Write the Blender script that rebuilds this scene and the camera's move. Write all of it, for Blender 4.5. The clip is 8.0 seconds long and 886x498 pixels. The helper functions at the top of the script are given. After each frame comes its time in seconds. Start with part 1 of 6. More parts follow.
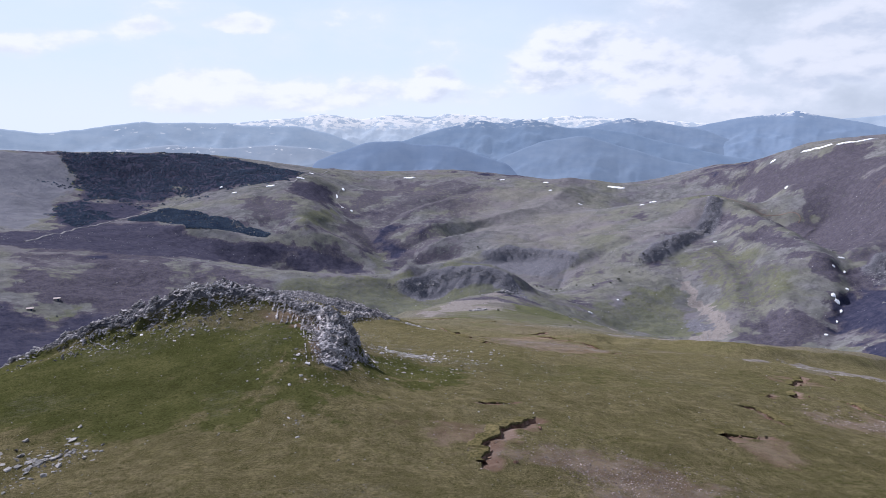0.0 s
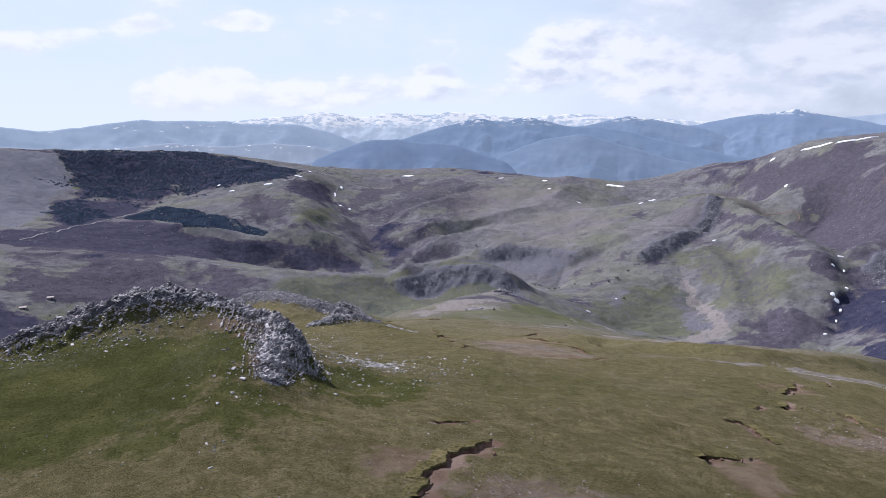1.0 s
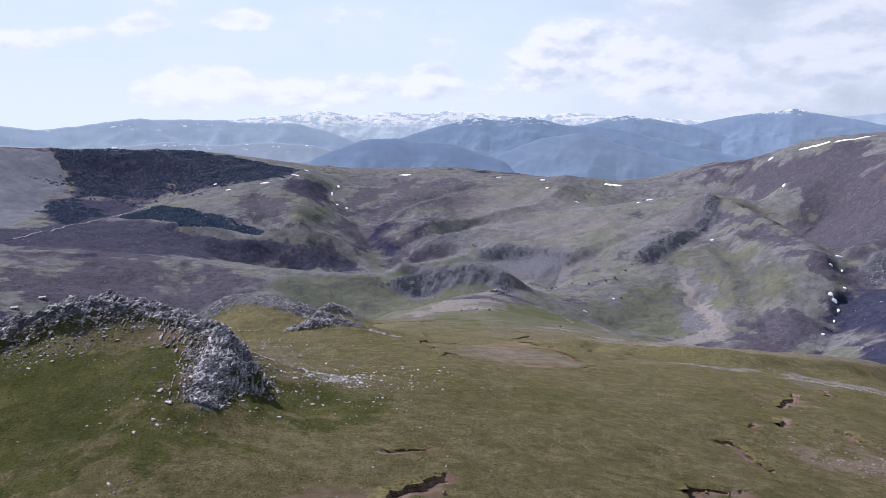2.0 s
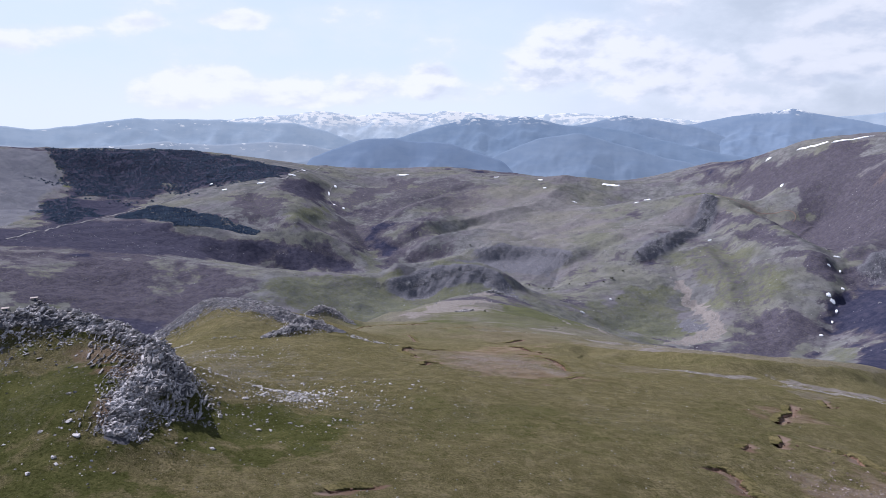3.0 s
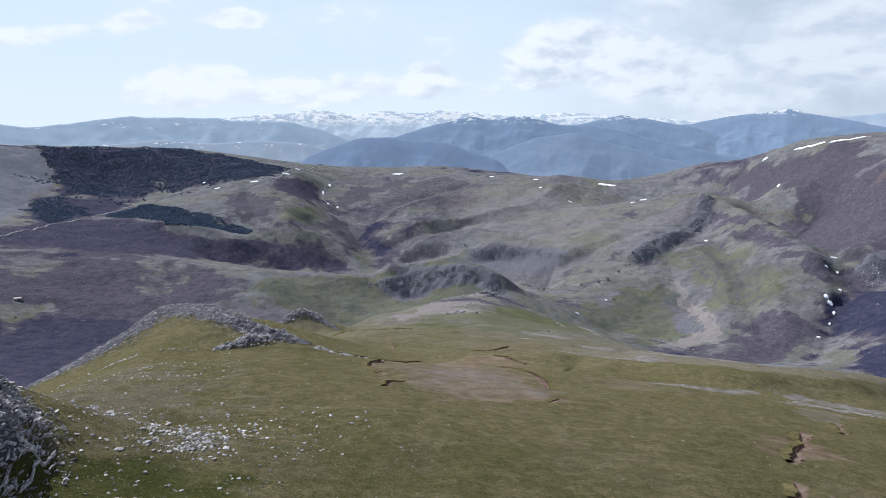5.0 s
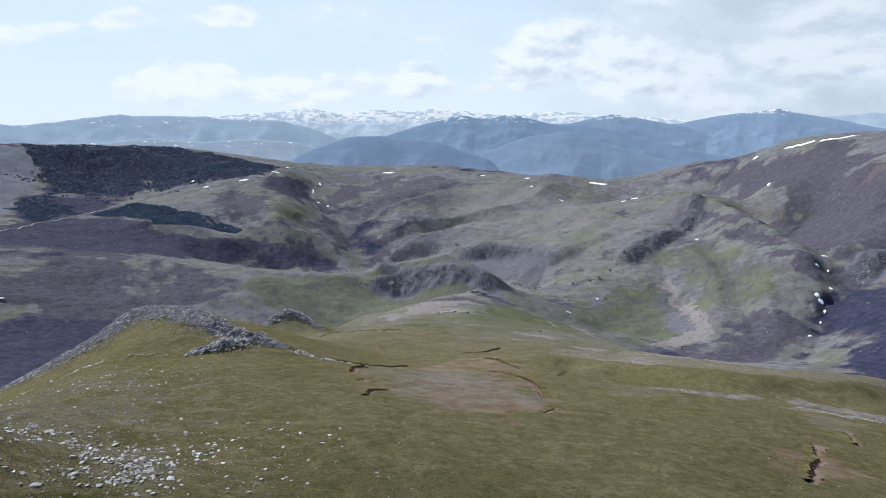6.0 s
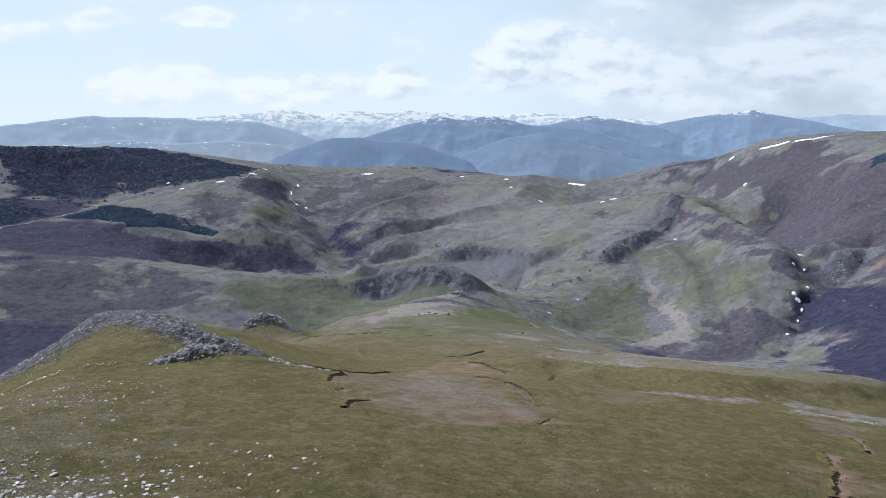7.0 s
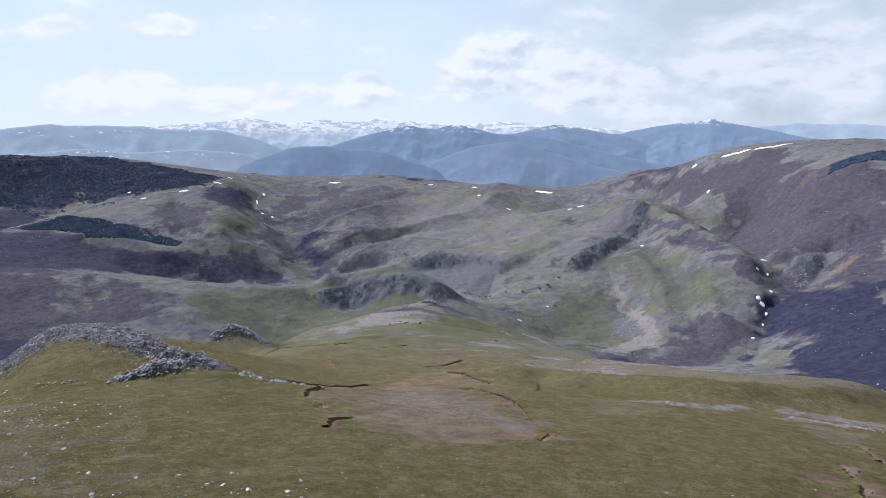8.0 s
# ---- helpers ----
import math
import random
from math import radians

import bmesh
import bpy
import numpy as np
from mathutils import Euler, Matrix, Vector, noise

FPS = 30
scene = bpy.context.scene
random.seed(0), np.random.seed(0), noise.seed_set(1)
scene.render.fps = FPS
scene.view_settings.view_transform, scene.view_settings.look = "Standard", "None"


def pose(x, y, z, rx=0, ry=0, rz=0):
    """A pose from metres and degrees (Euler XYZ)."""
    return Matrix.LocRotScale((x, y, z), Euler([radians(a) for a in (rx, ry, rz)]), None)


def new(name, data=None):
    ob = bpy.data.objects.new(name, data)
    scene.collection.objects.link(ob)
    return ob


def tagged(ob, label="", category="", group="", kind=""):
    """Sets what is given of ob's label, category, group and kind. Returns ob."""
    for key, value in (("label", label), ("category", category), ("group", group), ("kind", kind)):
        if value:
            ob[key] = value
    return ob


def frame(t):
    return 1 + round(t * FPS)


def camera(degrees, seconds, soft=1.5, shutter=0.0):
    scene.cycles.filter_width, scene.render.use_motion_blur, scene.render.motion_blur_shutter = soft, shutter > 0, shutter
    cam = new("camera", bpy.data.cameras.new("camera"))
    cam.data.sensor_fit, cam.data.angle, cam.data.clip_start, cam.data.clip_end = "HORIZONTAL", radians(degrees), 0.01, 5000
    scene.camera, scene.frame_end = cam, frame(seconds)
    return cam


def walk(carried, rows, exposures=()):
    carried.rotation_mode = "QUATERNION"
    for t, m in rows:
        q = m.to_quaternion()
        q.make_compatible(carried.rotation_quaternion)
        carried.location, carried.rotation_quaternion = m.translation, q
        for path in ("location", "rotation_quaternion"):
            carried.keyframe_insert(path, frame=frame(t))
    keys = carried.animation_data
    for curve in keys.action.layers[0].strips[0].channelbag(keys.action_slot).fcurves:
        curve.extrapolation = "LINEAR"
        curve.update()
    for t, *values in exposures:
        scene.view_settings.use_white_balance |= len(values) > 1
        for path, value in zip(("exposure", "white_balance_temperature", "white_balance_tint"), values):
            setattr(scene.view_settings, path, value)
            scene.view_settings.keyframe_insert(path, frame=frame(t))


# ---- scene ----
# The flight: a drone drifts forward and right along a falling ridge, turning right at the end.
cam = camera(67.7, 8.0, soft=0.5)


def drone(x, y, z, pitch, yaw, roll):
    return pose(x, y, z, 90 + pitch, 0, yaw) @ pose(0, 0, 0, 0, 0, roll)


EXPOSED = 0.45     # stops
walk(cam, [
    (0.0, drone(0.00, 0.00, 17.00, -10.81, 0.00, -0.23)),
    (0.5, drone(1.50, 2.12, 16.68, -10.88, 0.08, -0.20)),
    (1.0, drone(3.01, 4.23, 16.45, -10.95, -0.01, -0.20)),
    (1.5, drone(4.34, 6.37, 16.27, -11.00, -0.07, -0.18)),
    (3.0, drone(7.85, 13.14, 15.67, -11.04, -0.29, -0.09)),
    (3.5, drone(8.98, 15.48, 15.47, -11.05, -0.32, -0.09)),
    (4.0, drone(10.00, 17.81, 15.20, -11.07, -0.38, 0.00)),
    (4.5, drone(10.82, 20.26, 14.80, -11.05, -0.46, 0.04)),
    (6.0, drone(12.12, 28.13, 13.21, -11.16, -1.36, 0.19)),
    (6.5, drone(12.06, 30.75, 12.54, -11.11, -2.17, 0.19)),
    (7.0, drone(11.67, 33.34, 11.86, -11.02, -3.17, 0.19)),
    (7.5, drone(11.03, 35.75, 11.16, -10.80, -4.23, 0.18)),
    (8.0, drone(10.06, 38.15, 10.42, -10.26, -6.01, 0.21)),
], exposures=[(0.0, EXPOSED, 5950, 17.0), (3.5, EXPOSED, 5950, 17.0), (4.0, EXPOSED, 5950, 14.0), (4.5, EXPOSED, 5950, 11.0), (6.0, EXPOSED, 5950, 7.0), (7.0, EXPOSED, 5950, 7.5), (7.5, EXPOSED, 5950, 9.0), (8.0, EXPOSED, 5950, 12.0)])

# ---- sky and sun ----
SUN_ELEVATION, SUN_AZIMUTH = radians(42), radians(-48)   # azimuth from +y towards +x
sun_way = Vector((math.sin(SUN_AZIMUTH) * math.cos(SUN_ELEVATION), math.cos(SUN_AZIMUTH) * math.cos(SUN_ELEVATION), math.sin(SUN_ELEVATION)))
sun_data = bpy.data.lights.new("sun", "SUN")
sun_data.energy, sun_data.angle, sun_data.color = 5.0, radians(0.7), (1.0, 0.955, 0.90)
sun = new("sun", sun_data)
sun.matrix_world = Matrix.Translation((0, 0, 600)) @ sun_way.to_track_quat("Z", "Y").to_matrix().to_4x4()

world = bpy.data.worlds.new("sky")
scene.world = world
world.use_nodes = True
wt = world.node_tree
wt.nodes.clear()


def wnode(kind, **values):
    n = wt.nodes.new(kind)
    for k, v in values.items():
        n.inputs[k].default_value = v
    return n


def wmath(op, a, b=None, clamp=False):
    n = wt.nodes.new("ShaderNodeMath")
    n.operation, n.use_clamp = op, clamp
    for i, v in enumerate((a, b)):
        if v is None:
            continue
        if isinstance(v, (int, float)):
            n.inputs[i].default_value = v
        else:
            wt.links.new(v, n.inputs[i])
    return n.outputs[0]


def wrange(v, a, b, c=0.0, d=1.0):
    n = wt.nodes.new("ShaderNodeMapRange")
    n.interpolation_type = "SMOOTHSTEP"
    wt.links.new(v, n.inputs[0])
    for i, x in enumerate((a, b, c, d)):
        n.inputs[i + 1].default_value = x
    return n.outputs[0]


def wmix(f, a, b):
    n = wt.nodes.new("ShaderNodeMix")
    n.data_type = "RGBA"
    for i, v in ((0, f), (6, a), (7, b)):
        if isinstance(v, (tuple, float)):
            n.inputs[i].default_value = v
        else:
            wt.links.new(v, n.inputs[i])
    return n.outputs[2]


coord = wt.nodes.new("ShaderNodeTexCoord").outputs["Generated"]
axes = wt.nodes.new("ShaderNodeSeparateXYZ")
wt.links.new(coord, axes.inputs[0])
sx, sy, sz = axes.outputs

def wnoise(vec, scale, detail, rough, shift=0.0):
    m = wt.nodes.new("ShaderNodeMapping")
    m.inputs["Location"].default_value = (shift, shift * 0.7, shift * 0.3)
    wt.links.new(vec, m.inputs["Vector"])
    n = wnode("ShaderNodeTexNoise", Scale=scale, Detail=detail, Roughness=rough)
    wt.links.new(m.outputs[0], n.inputs["Vector"])
    return n.outputs[0]


sky_tex = wt.nodes.new("ShaderNodeTexSky")
sky_tex.sky_type, sky_tex.sun_disc = "NISHITA", False
sky_tex.sun_elevation, sky_tex.sun_rotation = SUN_ELEVATION, SUN_AZIMUTH
sky_tex.altitude, sky_tex.dust_density, sky_tex.ozone_density = 1700, 2.0, 1.0
SKY = 0.10
sky_lit = wt.nodes.new("ShaderNodeVectorMath")
sky_lit.operation = "SCALE"
sky_lit.inputs["Scale"].default_value = SKY
wt.links.new(sky_tex.outputs[0], sky_lit.inputs[0])
veil = wmix(wrange(sz, 0.12, 0.42, 0.94, 0.03), sky_lit.outputs[0], (0.755, 0.86, 0.95, 1))
veil = wmix(wrange(sz, 0.0, 0.10, 0.85, 0.0), veil, (0.83, 0.90, 0.96, 1))
veil = wmix(wmath("MULTIPLY", wrange(sx, 0.06, 0.50, 0.0, 0.9), wrange(sz, 0.15, 0.40, 1.0, 0.1)), veil, (0.55, 0.61, 0.68, 1))
# cumulus bank just over the far range, broken cloud to the east, wisps to the west
warp = wt.nodes.new("ShaderNodeVectorMath")
warp.operation = "MULTIPLY"
warp.inputs[1].default_value = (1.0, 1.0, 2.1)
wt.links.new(coord, warp.inputs[0])
tall = warp.outputs[0]
CLOUDS = [   # across and up from straight ahead, half width, half height, thickness
    (-0.337, 0.053, 0.066, 0.024, 0.16),
    (-0.397, 0.031, 0.064, 0.019, 0.1),
    (-0.222, 0.039, 0.059, 0.024, 0.17),
    (-0.156, 0.035, 0.053, 0.016, 0.13),
    (-0.089, 0.042, 0.064, 0.024, 0.17),
    (-0.018, 0.051, 0.041, 0.026, 0.17),
    (0.044, 0.035, 0.064, 0.019, 0.12),
    (0.103, 0.039, 0.064, 0.021, 0.08),
    (0.209, 0.097, 0.08, 0.043, 0.2),
    (0.156, 0.071, 0.059, 0.038, 0.17),
    (0.284, 0.081, 0.091, 0.043, 0.16),
    (0.364, 0.068, 0.075, 0.038, 0.17),
    (0.348, 0.113, 0.128, 0.043, 0.1),
    (0.425, 0.088, 0.017, 0.011, 0.18),
    (0.547, 0.111, 0.096, 0.043, 0.15),
    (0.627, 0.126, 0.064, 0.038, 0.17),
    (0.633, 0.081, 0.064, 0.024, 0.15),
    (0.519, 0.057, 0.048, 0.019, 0.15),
    (0.47, 0.042, 0.096, 0.027, 0.08),
    (-0.561, 0.123, 0.064, 0.013, 0.15),
    (-0.615, 0.114, 0.041, 0.015, 0.15),
    (-0.446, 0.131, 0.045, 0.013, 0.13),
    (-0.297, 0.137, 0.043, 0.011, 0.15),
    (0.721, 0.106, 0.086, 0.064, 0.14),
]
ahead = wmath("MAXIMUM", sy, 0.05)
across, above = wmath("DIVIDE", sx, ahead), wmath("DIVIDE", sz, ahead)
ragged_u = wmath("MULTIPLY", wmath("SUBTRACT", wnoise(tall, 5.0, 5.0, 0.6, 3.1), 0.5), 0.10)
ragged_v = wmath("MULTIPLY", wmath("SUBTRACT", wnoise(tall, 6.0, 5.0, 0.6, 5.7), 0.5), 0.06)
across, above = wmath("ADD", across, ragged_u), wmath("ADD", above, ragged_v)
cover = None
for cu, cv, ru, rv, thick in CLOUDS:
    du_, dv_ = wmath("DIVIDE", wmath("SUBTRACT", across, cu), ru), wmath("DIVIDE", wmath("SUBTRACT", above, cv), rv)
    near_ = wrange(wmath("ADD", wmath("MULTIPLY", du_, du_), wmath("MULTIPLY", dv_, dv_)), 0.0, 2.4, 1.15 * thick, 0.0)
    cover = near_ if cover is None else wmath("MAXIMUM", cover, near_)
behind = wmath("MULTIPLY", wrange(sy, -0.1, 0.35, 1.0, 0.0), 0.03)
cover = wmath("ADD", cover, behind)
puffs = wnoise(tall, 11.0, 9.0, 0.58, 2.0)
bulk = wnoise(tall, 5.0, 6.0, 0.58, 7.3)
body = wmath("ADD", wmath("ADD", wmath("MULTIPLY", puffs, 0.5), wmath("MULTIPLY", bulk, 0.5)), cover)
# the same billows a little nearer the sun: thinner there means a lit side, thicker a shaded one
sunward = wt.nodes.new("ShaderNodeVectorMath")
sunward.operation = "ADD"
sunward.inputs[1].default_value = (-0.010, 0.0, 0.026)
wt.links.new(tall, sunward.inputs[0])
thicker = wmath("SUBTRACT", wmath("ADD", wmath("MULTIPLY", wnoise(sunward.outputs[0], 11.0, 5.0, 0.55, 2.0), 0.5), wmath("MULTIPLY", wnoise(sunward.outputs[0], 5.0, 5.0, 0.55, 7.3), 0.5)),
                wmath("ADD", wmath("MULTIPLY", wnoise(tall, 11.0, 5.0, 0.55, 2.0), 0.5), wmath("MULTIPLY", wnoise(tall, 5.0, 5.0, 0.55, 7.3), 0.5)))
mass = wrange(body, 0.555, 0.675)
haze = wrange(body, 0.42, 0.64)
grey = wmath("MULTIPLY", wrange(thicker, -0.05, 0.10), wrange(sx, -0.35, 0.30, 0.45, 1.0))
cloud_tint = wmix(grey, wmix(wrange(sx, 0.10, 0.5), (0.97, 0.98, 1.0, 1), (0.84, 0.865, 0.90, 1)), (0.58, 0.645, 0.74, 1))
final = wmix(wmath("MULTIPLY", haze, 0.6), veil, (0.82, 0.875, 0.94, 1))
final = wmix(wmath("MULTIPLY", mass, 0.78), final, cloud_tint)
back = wt.nodes.new("ShaderNodeBackground")
back.inputs[1].default_value = 0.73
wt.links.new(final, back.inputs[0])
wo = wt.nodes.new("ShaderNodeOutputWorld")
wt.links.new(back.outputs[0], wo.inputs[0])

# ---- numeric noise ----
rng = np.random.RandomState(7)
PERM = rng.permutation(4096)
GRAD = rng.uniform(0, 2 * np.pi, 4096)


def perlin(x, y, seed=0):
    xi, yi = np.floor(x).astype(int), np.floor(y).astype(int)
    xf, yf = x - xi, y - yi
    u, v = xf * xf * xf * (xf * (xf * 6 - 15) + 10), yf * yf * yf * (yf * (yf * 6 - 15) + 10)

    def corner(a, b):
        g = GRAD[PERM[(PERM[(xi + a + seed * 57) & 4095] + yi + b) & 4095]]
        return np.cos(g) * (xf - a) + np.sin(g) * (yf - b)
    low = corner(0, 0) * (1 - u) + corner(1, 0) * u
    high = corner(0, 1) * (1 - u) + corner(1, 1) * u
    return (low * (1 - v) + high * v) * 1.5


def fbm(x, y, size, octaves=4, gain=0.5, seed=0):
    total, amp = 0, 1.0
    for k in range(octaves):
        total = total + amp * perlin(x / size + 17.3 * k, y / size - 9.1 * k, seed + k)
        size, amp = size / 2.03, amp * gain
    return total


def ridged(x, y, size, octaves=4, gain=0.55, seed=0):
    total, amp = 0, 1.0
    for k in range(octaves):
        total = total + amp * (1 - 2 * np.abs(perlin(x / size + 5.3 * k, y / size + 3.7 * k, seed + k)))
        size, amp = size / 2.1, amp * gain
    return total


def step01(v, a, b):
    q = np.clip((v - a) / (b - a), 0, 1)
    return q * q * (3 - 2 * q)


# ---- the lie of the land: crest lines, faces and valley lines that the slopes hang between ----
NEAR_RIDGE = [
    [(-30, -60, 12), (0, -40, 9), (30, -60, 2), (-5, 0, 4.5), (20, 5, 1.5), (-40, 0, 2)],
    [(-18, 32, .7), (-7, 33, .9), (4, 34, 0), (12, 32, -1), (-15, 40, .6), (-7, 42, .5), (-1, 38, -.2), (28, 30, -3)],
    [(26, 52, -6.8), (22, 60, -7.8), (2, 49, -2.6), (7, 57, -5.6), (40, 60, -10.2), (34, 67, -11), (60, 62, -15)],
    [(-20, 50.5, 1.3), (-14.5, 50, 1.4), (-20, 55, 2.1), (-14, 54, 1.7), (-28, 51.5, .2), (-34, 50, -1.8), (-10, 50.5, 1.0), (-8.5, 46, 1.0)],
    [(-6.0, 47.5, -.9), (-5.4, 42.5, -.3), (-6.3, 51, -1.5), (-6.8, 54.5, -2.0), (-20, 63, -2.2), (-14, 63, -3), (-9, 61, -3.2), (-30, 60, -4), (-40, 56, -7)],
    [(21, 70, -10), (6, 69, -8), (-9, 68, -7.6), (-11, 83, -11), (17, 81, -12.6), (38, 82, -14.8), (36, 95, -18), (8, 96, -15.9)],
    [(66, 102, -24), (61, 109, -25), (26, 107, -20.8), (2, 122, -23), (-21, 91, -12.9), (-12, 116, -18.6), (20, 135, -28.3), (22, 179, -41.8), (37, 160, -36.5), (63, 140, -32.2), (97, 146, -37.6), (34, 140, -30.6), (8, 144, -32.2)],
    [(54, 168, -41.5), (-28, 113, -18), (-40, 126, -23.5), (87, 132, -33.2), (62, 186, -45.6), (82, 170, -42.2), (72, 158, -39.6), (70, 219, -58.5), (93, 183, -48.5), (110, 155, -41.5), (0, 170, -38.5)],
    [(-35, 243, -52), (-48, 242, -57.5), (-19, 240, -57.5), (-38, 227, -57), (0, 250, -58.5), (-18, 223, -51.6), (-2, 225, -51.8), (-1, 311, -77.6), (-25, 261, -60.8), (45, 336, -89), (28, 449, -112.5), (-24, 429, -107.5), (7, 520, -126.5), (34, 589, -139.5), (57, 606, -142)],
    [(-34, 146, -19.8), (-39, 150, -22.2), (-26, 125, -18.2), (-30, 132, -18.4), (-10, 122, -20), (-20, 127, -18.8), (-30, 166, -31), (-52, 155, -33)],
    [(-44, 134, -25.2), (-15, 142, -25), (-22, 116, -18.6), (-55, 120, -29)],
    [(133, 538, -154), (100, 450, -126), (120, 300, -92), (90, 254, -70.5), (113, 210, -59), (122, 166, -46.5)],
]
NEAR_FLANKS = [
    [(-60, 60, -18), (-58, 95, -30), (-78, 124, -43), (-70, 180, -58), (-90, 250, -90), (-110, 340, -120), (-110, 440, -146), (-90, 520, -158)],
    [(-70, 600, -176), (20, 680, -178), (100, 660, -180), (150, 620, -186), (190, 560, -185), (200, 440, -160), (185, 320, -135), (180, 230, -98)],
    [(170, 150, -72), (120, 80, -42), (110, 20, -28), (200, 60, -80), (-80, 20, -16), (-120, 80, -48), (-150, 200, -95), (-210, 360, -130)],
]
LANDFORMS = {
    "west_hill": [
        [(-992, 1255, -31), (-912, 1375, -37), (-804, 1498, -46), (-678, 1559, -49), (-586, 1596, -54), (-514, 1579, -61), (-412, 1598, -77), (-318, 1670, -95)],
        [(-728, 1307, -102), (-666, 1411, -95), (-535, 1256, -136), (-399, 1268, -118), (-322, 1321, -104), (-286, 1473, -97), (-689, 1019, -120), (-723, 895, -119)],
        [(-508, 838, -124), (-394, 903, -150), (-286, 1079, -161), (-233, 1114, -141), (-330, 986, -169), (-231, 1448, -127), (-501, 649, -110)],
    ],
    "heather_hill": [
        [(-312, 737, -137), (-266, 728, -138), (-227, 731, -142), (-146, 741, -152), (-63, 757, -161), (11, 785, -162), (58, 768, -161), (90, 724, -171)],
        [(-258, 654, -144), (-352, 563, -130), (-306, 487, -141), (-52, 733, -171), (-21, 745, -181), (-365, 476, -124), (-156, 672, -146)],
        [(-250, 830, -172), (-150, 850, -197), (-60, 870, -207), (20, 880, -212), (80, 840, -209)],
    ],
    "moor_hill": [
        [(-209, 1838, -115), (-103, 1897, -118), (27, 1900, -115), (132, 1795, -119), (253, 1681, -126), (313, 1620, -117), (391, 1654, -128), (471, 1737, -145)],
        [(539, 1770, -141), (620, 1743, -118), (677, 1668, -92)],
        [(-149, 1600, -144), (-42, 1448, -147), (99, 1427, -162), (303, 1449, -159), (17, 1220, -193), (-71, 1278, -180), (233, 1543, -129), (127, 1264, -179)],
        [(-146, 1030, -213), (-121, 1123, -196), (-192, 1144, -174), (-59, 1058, -212), (14, 1010, -202), (-228, 984, -195), (-282, 938, -179)],
    ],
    "rocky_hill": [
        [(509, 1221, -117), (485, 1238, -120), (417, 1296, -137), (357, 1354, -156)],
        [(441, 1079, -175), (318, 958, -177), (311, 1054, -164), (101, 1090, -191), (102, 1057, -208), (193, 1022, -196), (239, 874, -194), (147, 949, -215), (218, 1160, -184)],
        [(326, 804, -210), (315, 697, -203), (173, 742, -200), (383, 717, -174), (456, 942, -157), (264, 713, -217), (376, 632, -191), (199, 707, -211)],
        [(499, 1058, -133), (486, 908, -132), (461, 773, -144), (438, 705, -158)],
    ],
    "east_hill": [
        [(675, 1506, -79), (704, 1347, -42), (746, 1266, -23), (817, 1234, -9), (930, 1177, -4), (718, 944, -37)],
        [(575, 880, -150)],
        [(587, 1103, -132), (624, 1197, -99), (626, 1363, -114), (691, 1217, -69), (690, 1042, -57), (516, 773, -148), (380, 565, -182), (445, 643, -162)],
        [(587, 746, -126), (418, 519, -158)],
        [(620, 912, -91), (621, 995, -115), (612, 1060, -139)],
        [(560, 1330, -168), (480, 1400, -168), (585, 1240, -152), (545, 1110, -152), (400, 1440, -172)],
    ],
}
# Crests, edges and stream beds that run unbroken
RUNS = [
    ("ground", 6, [(-40, 141.5, -20.9), (-46, 138, -25.0), (-52, 134.5, -27.8), (-58, 131, -30.6), (-64, 128.5, -33.6), (-70, 126, -37.2)]),
    ("ground", 25, [(45, 336, -89), (28, 400, -102), (5, 449, -113), (7, 520, -126.5), (34, 589, -139.5), (57, 606, -142)]),
    ("ground", 30, [(122, 166, -46.5), (110, 200, -55), (90, 254, -70.5), (98, 330, -92), (112, 430, -121), (133, 538, -154)]),
    ("heather_hill", 40, [(-420, 800, -133), (-312, 737, -137), (-266, 728, -138), (-227, 731, -142), (-146, 741, -152), (-63, 757, -161), (11, 785, -162), (58, 768, -161), (90, 724, -171)]),
    ("rocky_hill", 35, [(357, 1354, -156), (417, 1296, -137), (485, 1238, -120), (509, 1221, -117), (508, 1140, -126), (499, 1058, -133), (493, 980, -132.5), (486, 908, -132), (461, 773, -144), (438, 705, -158), (392, 648, -183)]),
    ("east_hill", 35, [(570, 1080, -150), (562, 1010, -160), (537, 892, -157), (502, 800, -156), (460, 718, -160), (426, 684, -172), (406, 641, -186), (350, 595, -197), (290, 620, -207)]),
    ("east_hill", 45, [(675, 1506, -79), (704, 1347, -42), (746, 1266, -23), (817, 1234, -9), (930, 1177, -4)]),
    ("moor_hill", 60, [(-318, 1670, -95), (-209, 1838, -115), (-103, 1897, -118), (27, 1900, -115), (132, 1795, -119), (253, 1681, -126), (313, 1620, -117), (391, 1654, -128), (471, 1737, -145), (539, 1770, -141), (620, 1743, -118), (677, 1668, -92)]),
    ("moor_hill", 50, [(-231, 1448, -130), (-205, 1340, -152), (-165, 1230, -172), (-121, 1123, -198), (-100, 1060, -212), (-146, 1000, -214)]),
    ("moor_hill", 50, [(-286, 1473, -97), (-262, 1330, -117), (-238, 1200, -135), (-232, 1114, -143), (-214, 1060, -168)]),
    ("moor_hill", 50, [(-42, 1448, -147), (-50, 1340, -160), (-25, 1240, -172), (10, 1150, -192)]),
    ("west_hill", 60, [(-992, 1255, -31), (-912, 1375, -37), (-804, 1498, -46), (-678, 1559, -49), (-586, 1596, -54), (-514, 1579, -61), (-412, 1598, -77), (-318, 1670, -95)]),
]


def spaced(points, step):
    pts = np.array(points, float)
    run = np.r_[0, np.cumsum(np.hypot(*np.diff(pts[:, :2], axis=0).T))]
    s = np.linspace(0, run[-1], max(2, round(run[-1] / step) + 1))
    return [tuple(np.interp(v, run, pts[:, k]) for k in range(3)) for v in s]


